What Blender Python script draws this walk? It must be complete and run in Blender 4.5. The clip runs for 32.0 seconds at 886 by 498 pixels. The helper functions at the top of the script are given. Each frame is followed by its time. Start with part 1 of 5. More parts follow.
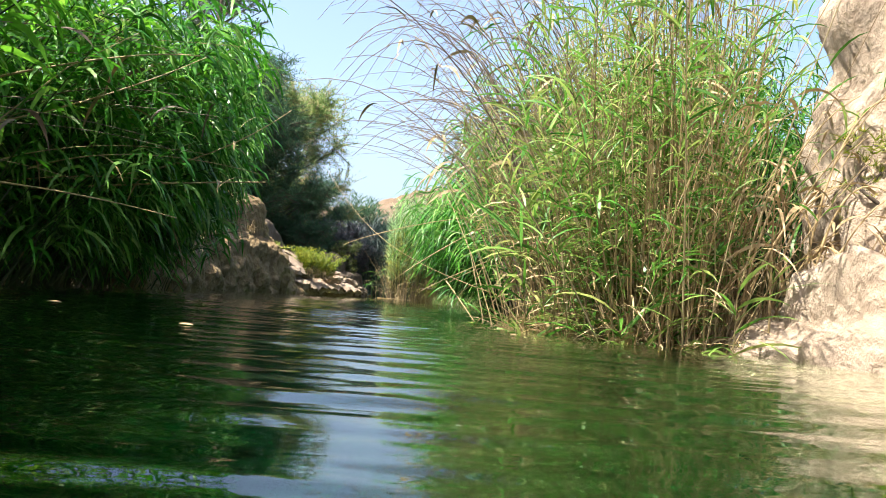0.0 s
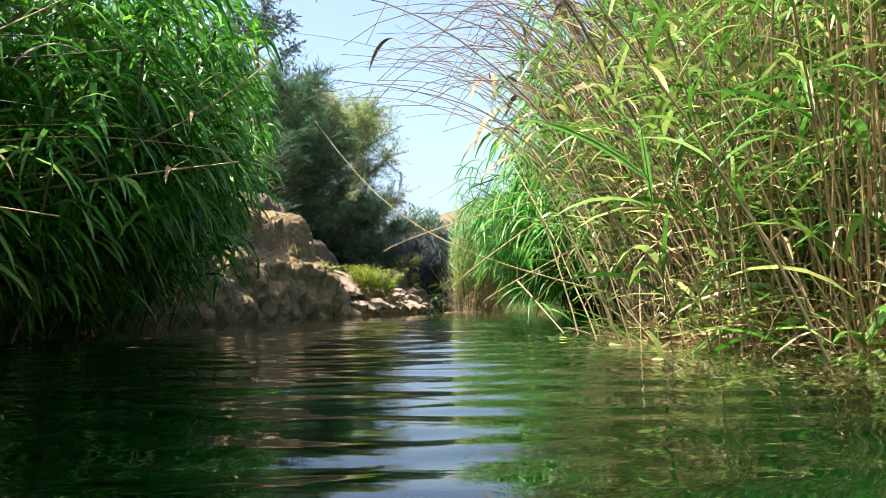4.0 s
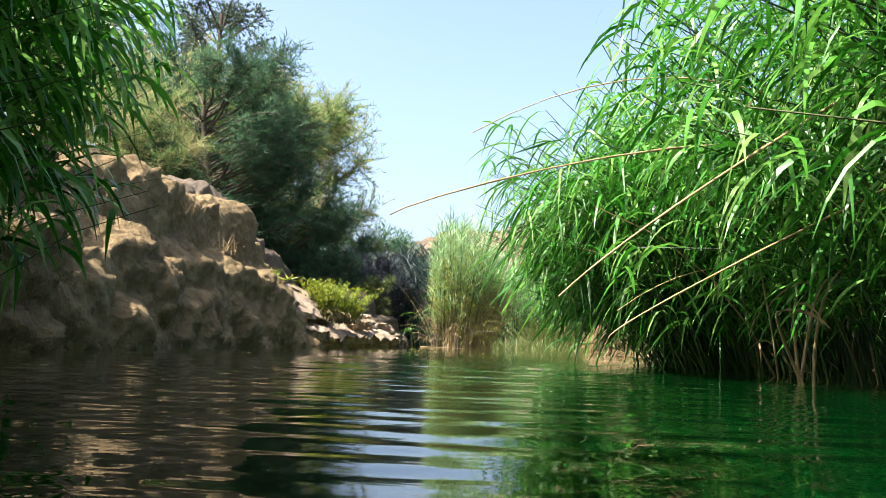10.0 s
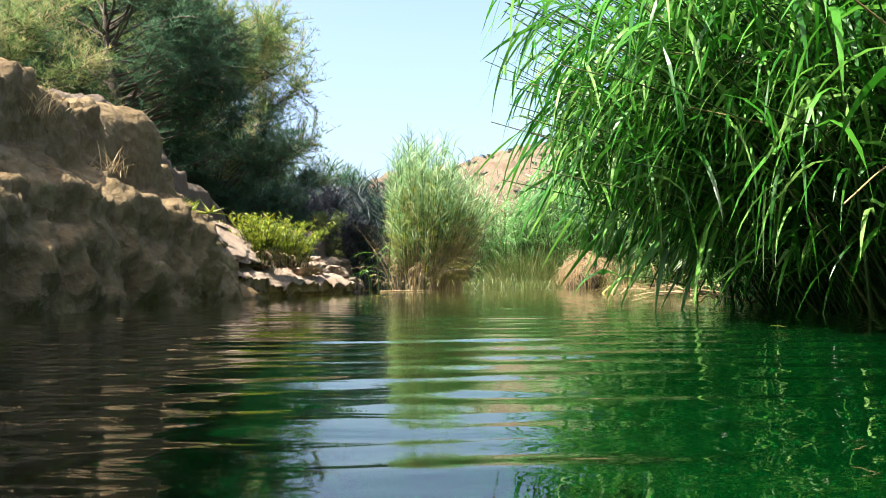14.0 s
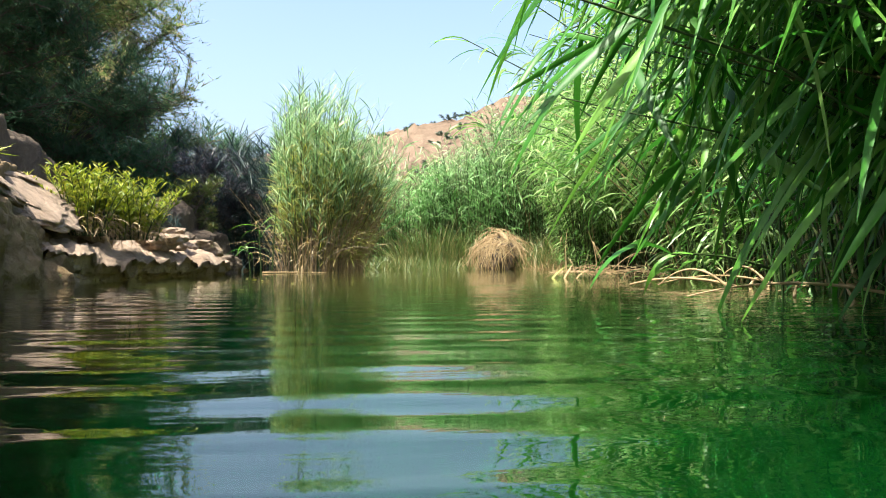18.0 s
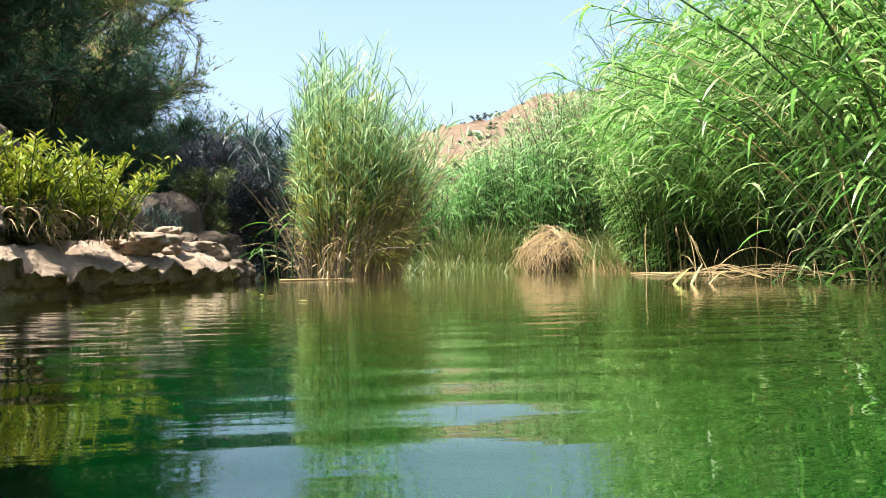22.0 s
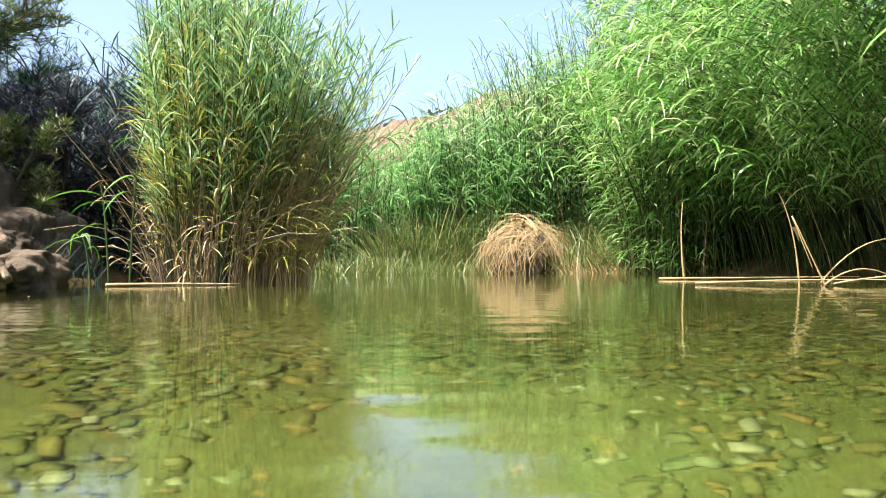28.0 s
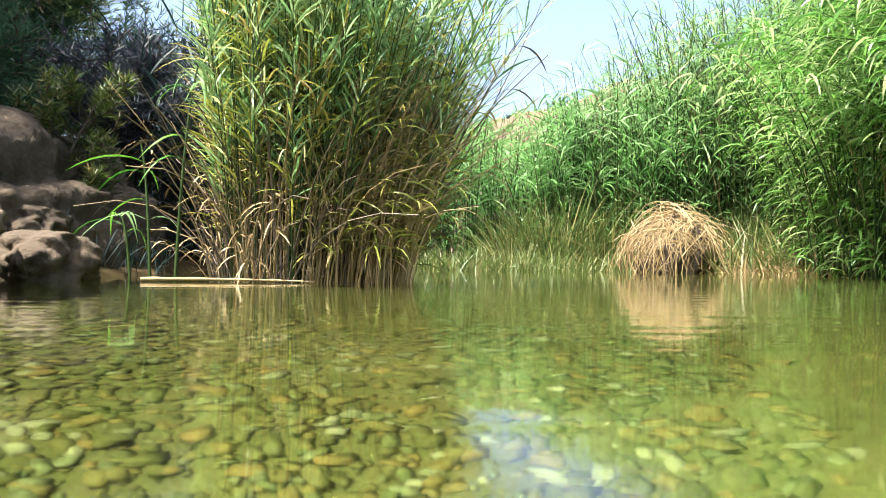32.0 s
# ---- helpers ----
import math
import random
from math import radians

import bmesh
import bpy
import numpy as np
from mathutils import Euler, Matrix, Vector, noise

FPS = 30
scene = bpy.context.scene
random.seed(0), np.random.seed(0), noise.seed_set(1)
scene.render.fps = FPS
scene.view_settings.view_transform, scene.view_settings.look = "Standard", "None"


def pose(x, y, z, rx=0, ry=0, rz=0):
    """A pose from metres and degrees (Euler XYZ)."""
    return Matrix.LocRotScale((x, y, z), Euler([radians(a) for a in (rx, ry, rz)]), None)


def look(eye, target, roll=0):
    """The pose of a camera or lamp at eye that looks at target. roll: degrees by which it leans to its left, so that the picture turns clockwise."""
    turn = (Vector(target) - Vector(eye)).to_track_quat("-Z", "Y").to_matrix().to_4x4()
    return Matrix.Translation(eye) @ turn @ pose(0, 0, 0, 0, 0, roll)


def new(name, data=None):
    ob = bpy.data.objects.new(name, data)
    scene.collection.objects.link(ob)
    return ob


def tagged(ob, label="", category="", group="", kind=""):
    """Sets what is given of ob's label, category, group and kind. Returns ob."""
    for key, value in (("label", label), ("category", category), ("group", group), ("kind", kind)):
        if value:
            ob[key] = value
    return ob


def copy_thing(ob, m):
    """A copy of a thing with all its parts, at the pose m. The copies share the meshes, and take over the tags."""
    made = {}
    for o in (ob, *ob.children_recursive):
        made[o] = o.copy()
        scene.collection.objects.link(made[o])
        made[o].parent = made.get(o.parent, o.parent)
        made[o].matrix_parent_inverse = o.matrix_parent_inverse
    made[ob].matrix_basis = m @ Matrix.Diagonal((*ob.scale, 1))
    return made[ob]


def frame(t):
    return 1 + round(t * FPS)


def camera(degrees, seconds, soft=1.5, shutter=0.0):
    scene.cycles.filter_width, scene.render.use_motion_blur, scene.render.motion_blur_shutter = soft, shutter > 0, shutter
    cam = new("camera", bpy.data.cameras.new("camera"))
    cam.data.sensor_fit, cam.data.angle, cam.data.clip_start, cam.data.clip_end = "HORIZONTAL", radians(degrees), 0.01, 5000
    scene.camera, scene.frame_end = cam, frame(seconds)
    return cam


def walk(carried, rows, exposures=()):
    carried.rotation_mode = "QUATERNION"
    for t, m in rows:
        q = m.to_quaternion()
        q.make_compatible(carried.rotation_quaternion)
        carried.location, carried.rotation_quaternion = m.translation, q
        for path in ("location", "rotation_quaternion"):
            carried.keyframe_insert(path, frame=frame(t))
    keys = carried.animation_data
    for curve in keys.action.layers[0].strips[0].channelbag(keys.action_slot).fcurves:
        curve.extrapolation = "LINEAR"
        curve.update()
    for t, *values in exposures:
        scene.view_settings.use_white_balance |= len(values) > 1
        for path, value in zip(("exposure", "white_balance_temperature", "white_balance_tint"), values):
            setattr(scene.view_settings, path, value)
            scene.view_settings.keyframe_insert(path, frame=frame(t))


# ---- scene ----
cam = camera(54.9, 32.0, soft=0.95)
PATH = [
    (0, look((1.058, 2.804, 0.138), (0.926, 7.794, 0.425), 4.67)),
    (0.5, look((1.047, 2.950, 0.131), (0.904, 7.941, 0.384), -1.80)),
    (1, look((1.057, 3.146, 0.128), (0.766, 8.130, 0.410), 1.47)),
    (1.5, look((1.071, 3.361, 0.122), (0.771, 8.347, 0.347), 0.60)),
    (2, look((1.091, 3.584, 0.116), (0.731, 8.570, 0.246), -2.35)),
    (2.5, look((1.122, 3.809, 0.107), (0.745, 8.784, 0.438), 2.47)),
    (3, look((1.123, 4.052, 0.116), (0.702, 9.020, 0.481), -0.92)),
    (3.5, look((1.091, 4.300, 0.132), (0.582, 9.263, 0.466), -1.23)),
    (5.5, look((0.748, 5.392, 0.134), (0.192, 10.345, 0.535), -1.30)),
    (6, look((0.674, 5.687, 0.133), (0.204, 10.647, 0.555), -2.28)),
    (6.5, look((0.605, 5.976, 0.131), (0.229, 10.942, 0.573), -3.16)),
    (7, look((0.553, 6.261, 0.129), (0.053, 11.220, 0.535), -3.34)),
    (7.5, look((0.500, 6.548, 0.128), (0.015, 11.505, 0.564), 0.85)),
    (8, look((0.455, 6.845, 0.131), (-0.032, 11.799, 0.600), -2.28)),
    (8.5, look((0.397, 7.154, 0.132), (-0.104, 12.107, 0.596), 0.08)),
    (9, look((0.337, 7.440, 0.129), (-0.158, 12.394, 0.600), 0.27)),
    (9.5, look((0.290, 7.726, 0.129), (-0.298, 12.665, 0.641), -0.12)),
    (10, look((0.245, 8.021, 0.128), (-0.044, 12.983, 0.668), 2.10)),
    (10.5, look((0.196, 8.317, 0.127), (-0.015, 13.298, 0.514), 1.29)),
    (11, look((0.148, 8.631, 0.127), (0.007, 13.617, 0.467), 1.55)),
    (11.5, look((0.106, 8.952, 0.127), (0.095, 13.946, 0.371), 2.34)),
    (12, look((0.046, 9.229, 0.129), (-0.016, 14.226, 0.313), -0.07)),
    (12.5, look((-0.005, 9.516, 0.127), (-0.047, 14.512, 0.302), 1.79)),
    (13, look((-0.035, 9.804, 0.131), (-0.067, 14.800, 0.320), -1.23)),
    (13.5, look((-0.074, 10.081, 0.134), (-0.071, 15.078, 0.318), -0.08)),
    (15.5, look((-0.196, 11.366, 0.132), (-0.028, 16.355, 0.422), -3.64)),
    (16, look((-0.212, 11.646, 0.132), (-0.012, 16.636, 0.372), 0.19)),
    (16.5, look((-0.207, 11.920, 0.131), (0.113, 16.906, 0.333), -2.25)),
    (17, look((-0.185, 12.223, 0.131), (0.311, 17.196, 0.285), -1.48)),
    (17.5, look((-0.185, 12.508, 0.130), (0.387, 17.474, 0.263), 0.01)),
    (18, look((-0.170, 12.796, 0.129), (0.484, 17.753, 0.214), -0.14)),
    (18.5, look((-0.196, 13.029, 0.128), (0.294, 18.004, 0.215), 2.27)),
    (19, look((-0.217, 13.251, 0.129), (-0.141, 18.251, 0.138), 1.46)),
    (19.5, look((-0.217, 13.512, 0.128), (0.018, 18.506, 0.092), 1.09)),
    (20, look((-0.225, 13.777, 0.132), (-0.080, 18.775, 0.134), -1.69)),
    (20.5, look((-0.224, 14.060, 0.128), (-0.165, 19.059, 0.215), -2.62)),
    (21, look((-0.221, 14.337, 0.123), (0.007, 19.331, 0.223), -1.68)),
    (21.5, look((-0.196, 14.621, 0.128), (0.159, 19.608, 0.195), -2.12)),
    (22, look((-0.176, 14.895, 0.129), (0.303, 19.871, 0.234), -1.01)),
    (22.5, look((-0.174, 15.154, 0.128), (0.378, 20.122, 0.225), -0.35)),
    (23, look((-0.124, 15.422, 0.134), (0.467, 20.386, 0.226), -0.49)),
    (23.5, look((-0.095, 15.695, 0.132), (0.621, 20.643, 0.222), -0.51)),
    (24, look((-0.068, 15.953, 0.133), (0.517, 20.917, 0.244), -2.87)),
    (24.5, look((-0.040, 16.224, 0.125), (0.615, 21.179, 0.238), -1.70)),
    (25, look((-0.003, 16.476, 0.124), (0.757, 21.415, 0.281), -1.72)),
    (25.5, look((0.054, 16.747, 0.128), (0.901, 21.673, 0.275), -1.65)),
    (27.5, look((0.241, 18.113, 0.127), (1.165, 23.026, 0.230), -2.50)),
    (28, look((0.295, 18.423, 0.128), (1.064, 23.362, 0.224), -0.43)),
    (28.5, look((0.339, 18.694, 0.131), (1.096, 23.636, 0.215), -1.88)),
    (29, look((0.364, 18.925, 0.135), (0.940, 23.886, 0.387), -3.25)),
    (29.5, look((0.409, 19.183, 0.130), (0.923, 24.148, 0.423), -4.14)),
    (30, look((0.400, 19.419, 0.124), (0.872, 24.387, 0.441), 2.78)),
    (30.5, look((0.442, 19.649, 0.128), (0.735, 24.631, 0.429), -5.09)),
    (31, look((0.458, 19.841, 0.137), (0.810, 24.813, 0.534), 0.74)),
    (31.5, look((0.433, 19.980, 0.133), (0.737, 24.968, 0.289), -0.54)),
    (32, look((0.403, 20.131, 0.133), (0.469, 25.130, 0.193), 0.72)),
]
walk(cam, PATH, [(0.0, 1.85, 6420, 11), (13.0, 1.92, 6420, 11), (17.5, 1.76, 6420, 11), (24.0, 1.86, 6420, 11), (30.0, 1.96, 6420, 11), (32.0, 2.08, 6420, 11)])

# ---- light ----
SUN_DIR = Vector((-0.40, -0.27, 0.875)).normalized()
world = bpy.data.worlds.new("sky")
scene.world = world
world.use_nodes = True
wn = world.node_tree.nodes
sky = wn.new("ShaderNodeTexSky")
sky.sky_type = "NISHITA"
sky.sun_disc = False
sky.sun_elevation = math.asin(SUN_DIR.z)
sky.sun_rotation = math.atan2(SUN_DIR.x, SUN_DIR.y)
sky.altitude = 200
sky.air_density, sky.dust_density, sky.ozone_density = 1.0, 5.2, 1.8
wn["Background"].inputs["Strength"].default_value = 0.112
world.node_tree.links.new(sky.outputs[0], wn["Background"].inputs["Color"])
sun = new("sun", bpy.data.lights.new("sun", "SUN"))
sun.data.energy, sun.data.angle, sun.data.color = 5.0, radians(0.53), (1.0, 0.95, 0.86)
sun.matrix_world = look((0, 0, 40), Vector((0, 0, 40)) - SUN_DIR)


# ---- materials ----
def mat_new(name):
    m = bpy.data.materials.new(name)
    m.use_nodes = True
    nt = m.node_tree
    return m, nt, nt.nodes, nt.links, nt.nodes["Principled BSDF"]


def ramp(nodes, stops):
    r = nodes.new("ShaderNodeValToRGB")
    el = r.color_ramp.elements
    while len(el) < len(stops):
        el.new(0.5)
    for e, (p, c) in zip(el, stops):
        e.position, e.color = p, (*c, 1)
    return r


def noise_node(nodes, links, scale, detail=6.0, rough=0.6, coord=None, dist=0.0):
    n = nodes.new("ShaderNodeTexNoise")
    n.inputs["Scale"].default_value, n.inputs["Detail"].default_value = scale, detail
    n.inputs["Roughness"].default_value, n.inputs["Distortion"].default_value = rough, dist
    if coord is None:
        g = nodes.new("ShaderNodeNewGeometry")
        coord = g.outputs["Position"]
    links.new(coord, n.inputs["Vector"])
    return n


def leaf_mat(name, stops, rough=0.42, trans=0.35, spec=0.5, patch=0.35, objrand=False):
    """Blades of leaf: colour by blade, drifting over the clump, part of the light shining through."""
    m, nt, nodes, links, bsdf = mat_new(name)
    if objrand:
        src = nodes.new("ShaderNodeObjectInfo").outputs["Random"]
    else:
        src = nodes.new("ShaderNodeNewGeometry").outputs["Random Per Island"]
    n = noise_node(nodes, links, 1.7, 3.0)
    mix = nodes.new("ShaderNodeMix")
    mix.inputs["Factor"].default_value = patch
    links.new(src, mix.inputs["A"])
    links.new(n.outputs["Fac"], mix.inputs["B"])
    r = ramp(nodes, stops)
    links.new(mix.outputs["Result"], r.inputs["Fac"])
    fine = noise_node(nodes, links, 60.0, 2.0)
    hsv = nodes.new("ShaderNodeHueSaturation")
    mr = nodes.new("ShaderNodeMapRange")
    mr.inputs["To Min"].default_value, mr.inputs["To Max"].default_value = 0.72, 1.28
    links.new(fine.outputs["Fac"], mr.inputs["Value"])
    links.new(mr.outputs["Result"], hsv.inputs["Value"])
    links.new(r.outputs["Color"], hsv.inputs["Color"])
    links.new(hsv.outputs["Color"], bsdf.inputs["Base Color"])
    bsdf.inputs["Roughness"].default_value = rough
    bsdf.inputs["Specular IOR Level"].default_value = spec
    if trans > 0:
        tr = nodes.new("ShaderNodeBsdfTranslucent")
        links.new(hsv.outputs["Color"], tr.inputs["Color"])
        ms = nodes.new("ShaderNodeMixShader")
        ms.inputs["Fac"].default_value = trans
        links.new(bsdf.outputs[0], ms.inputs[1])
        links.new(tr.outputs[0], ms.inputs[2])
        links.new(ms.outputs[0], nodes["Material Output"].inputs["Surface"])
    return m


def ground_like(name, stops, scale=1.2, rough=0.9, bump=0.5, fine=22.0, bump_dist=0.03, pits=0.0):
    """Rock and soil: colour at two scales, pits, bumpy relief."""
    m, nt, nodes, links, bsdf = mat_new(name)
    a = noise_node(nodes, links, scale, 8.0, 0.65, dist=0.3)
    b = noise_node(nodes, links, fine, 6.0, 0.7)
    mix = nodes.new("ShaderNodeMix")
    mix.inputs["Factor"].default_value = 0.4
    links.new(a.outputs["Fac"], mix.inputs["A"])
    links.new(b.outputs["Fac"], mix.inputs["B"])
    r = ramp(nodes, stops)
    links.new(mix.outputs["Result"], r.inputs["Fac"])
    links.new(r.outputs["Color"], bsdf.inputs["Base Color"])
    bsdf.inputs["Roughness"].default_value = rough
    bsdf.inputs["Specular IOR Level"].default_value = 0.25
    bp = nodes.new("ShaderNodeBump")
    bp.inputs["Strength"].default_value, bp.inputs["Distance"].default_value = bump, bump_dist
    height = b.outputs["Fac"]
    if pits > 0:
        v = nodes.new("ShaderNodeTexVoronoi")
        v.inputs["Scale"].default_value = 9.0
        g = nodes.new("ShaderNodeNewGeometry")
        links.new(g.outputs["Position"], v.inputs["Vector"])
        add = nodes.new("ShaderNodeMath")
        add.operation = "MULTIPLY_ADD"
        links.new(v.outputs["Distance"], add.inputs[0])
        add.inputs[1].default_value = pits
        links.new(height, add.inputs[2])
        height = add.outputs[0]
    links.new(height, bp.inputs["Height"])
    links.new(bp.outputs["Normal"], bsdf.inputs["Normal"])
    return m


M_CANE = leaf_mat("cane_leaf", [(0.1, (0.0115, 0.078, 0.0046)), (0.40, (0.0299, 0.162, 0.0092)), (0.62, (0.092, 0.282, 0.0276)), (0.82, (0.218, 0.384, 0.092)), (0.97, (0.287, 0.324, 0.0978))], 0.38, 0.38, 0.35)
# Left bank's copy of the cane leaf, brightened in colour to look sunlit.
M_CANE_LIFTED = leaf_mat("lifted_cane_leaf", [(0.1, (0.0151, 0.0805, 0.00572)), (0.45, (0.0491, 0.193, 0.01)), (0.75, (0.142, 0.35, 0.0257)), (0.95, (0.359, 0.438, 0.0858))], 0.40, 0.58, 0.35)
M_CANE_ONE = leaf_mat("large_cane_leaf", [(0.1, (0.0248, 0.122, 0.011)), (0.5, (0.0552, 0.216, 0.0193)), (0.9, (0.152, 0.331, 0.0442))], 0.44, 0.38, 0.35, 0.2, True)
# Paler copy of the cane leaf; sunlight and glints are in its colour.
M_CANE_SUNLIT = leaf_mat("sunlit_cane_leaf", [(0.1, (0.0519, 0.158, 0.0213)), (0.4, (0.13, 0.297, 0.0497)), (0.65, (0.253, 0.414, 0.118)), (0.85, (0.421, 0.509, 0.237)), (0.98, (0.485, 0.426, 0.178))], 0.36, 0.50, 0.45)
M_REED = leaf_mat("reed_leaf", [(0.1, (0.0869, 0.195, 0.0641)), (0.45, (0.185, 0.342, 0.13)), (0.75, (0.363, 0.508, 0.251)), (0.97, (0.6, 0.517, 0.214))], 0.38, 0.38, 0.4)
# Dark copy of the reed leaf puts shade into hollow canes and mound grass.
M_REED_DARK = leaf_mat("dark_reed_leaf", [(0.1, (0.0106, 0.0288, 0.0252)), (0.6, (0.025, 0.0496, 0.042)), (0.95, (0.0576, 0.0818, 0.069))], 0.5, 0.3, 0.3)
M_REED_FAR = leaf_mat("far_reed_leaf", [(0.1, (0.0762, 0.21, 0.0419)), (0.5, (0.172, 0.373, 0.105)), (0.85, (0.324, 0.497, 0.227)), (0.98, (0.496, 0.48, 0.209))], 0.42, 0.38, 0.4)
M_GOLD = leaf_mat("golden_reed_leaf", [(0.1, (0.0357, 0.124, 0.012)), (0.42, (0.0893, 0.218, 0.026)), (0.70, (0.21, 0.293, 0.065)), (0.92, (0.378, 0.333, 0.11))], 0.42, 0.42, 0.35)
M_YELLOW = leaf_mat("yellowing_leaf", [(0.1, (0.164, 0.226, 0.036)), (0.5, (0.287, 0.318, 0.0513)), (0.9, (0.43, 0.328, 0.102))], 0.5, 0.35)
M_DRY = leaf_mat("dry_stalk", [(0.1, (0.137, 0.09, 0.0375)), (0.5, (0.262, 0.192, 0.0878)), (0.9, (0.388, 0.318, 0.182))], 0.6, 0.0, 0.35)
M_DRY_GREY = leaf_mat("grey_stalk", [(0.1, (0.06, 0.044, 0.032)), (0.5, (0.112, 0.084, 0.06)), (0.9, (0.208, 0.168, 0.12))], 0.65, 0.0, 0.3)
M_STEM = leaf_mat("green_stem", [(0.1, (0.012, 0.034, 0.006)), (0.6, (0.030, 0.055, 0.012)), (0.95, (0.11, 0.095, 0.035))], 0.5, 0.0, 0.3)
M_STRAW = leaf_mat("straw", [(0.1, (0.169, 0.106, 0.0469)), (0.5, (0.312, 0.22, 0.104)), (0.9, (0.456, 0.355, 0.204))], 0.6, 0.12, 0.3)
M_TAMARISK = leaf_mat("feathery_leaf", [(0.15, (0.0556, 0.123, 0.0315)), (0.38, (0.122, 0.216, 0.0605)), (0.54, (0.23, 0.295, 0.0968)), (0.66, (0.417, 0.308, 0.164))], 0.6, 0.5, 0.3, 0.7)
# Darker copy of the tamarisk leaf, with shade and backlight put into its colour.
M_TAMARISK_SHADE = leaf_mat("shade_feathery_leaf", [(0.15, (0.0269, 0.0725, 0.0401)), (0.5, (0.0588, 0.126, 0.065)), (0.85, (0.126, 0.193, 0.0955))], 0.7, 0.42, 0.15, 0.6)
M_POPLAR = leaf_mat("blue_green_leaf", [(0.1, (0.032, 0.06, 0.04)), (0.6, (0.068, 0.104, 0.068)), (0.95, (0.136, 0.168, 0.12))], 0.5, 0.25)
M_OLEANDER = leaf_mat("dark_shrub_leaf", [(0.1, (0.0191, 0.036, 0.039)), (0.6, (0.0395, 0.051, 0.0638)), (0.95, (0.109, 0.066, 0.0975))], 0.45, 0.25)
M_BUSH = leaf_mat("bright_bush_leaf", [(0.1, (0.101, 0.163, 0.00864)), (0.5, (0.203, 0.262, 0.0151)), (0.9, (0.328, 0.301, 0.0346))], 0.5, 0.4)
M_GRASS = leaf_mat("grass_blade", [(0.1, (0.050, 0.095, 0.020)), (0.5, (0.105, 0.150, 0.034)), (0.9, (0.26, 0.22, 0.09))], 0.5, 0.35)
M_BARK = ground_like("bark", [(0.2, (0.036, 0.0272, 0.0208)), (0.8, (0.128, 0.1, 0.076))], 3.0, 0.9, 0.8)
M_ROCK = ground_like("limestone", [(0.22, (0.0536, 0.0341, 0.0146)), (0.40, (0.117, 0.0774, 0.0343)), (0.56, (0.196, 0.138, 0.0676)), (0.8, (0.329, 0.249, 0.136))], 1.5, 0.92, 1.0, 14.0, 0.05, 0.9)
M_ROCK_PALE = ground_like("pale_rock", [(0.15, (0.216, 0.147, 0.098)), (0.42, (0.374, 0.28, 0.196)), (0.62, (0.475, 0.378, 0.28)), (0.85, (0.547, 0.476, 0.392))], 2.0, 0.92, 1.0, 18.0, 0.08, 0.7)

M_LEDGE = ground_like("ledge_rock", [(0.2, (0.106, 0.0726, 0.0449)), (0.42, (0.214, 0.156, 0.104)), (0.62, (0.352, 0.265, 0.188)), (0.85, (0.589, 0.484, 0.366))], 2.0, 0.92, 0.9, 18.0, 0.06, 0.5)
# Brown earth, kept dark so bank, mound and far boulders look shaded.
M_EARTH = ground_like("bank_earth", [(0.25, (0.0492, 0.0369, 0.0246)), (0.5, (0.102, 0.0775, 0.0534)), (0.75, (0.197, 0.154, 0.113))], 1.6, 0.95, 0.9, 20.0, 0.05)


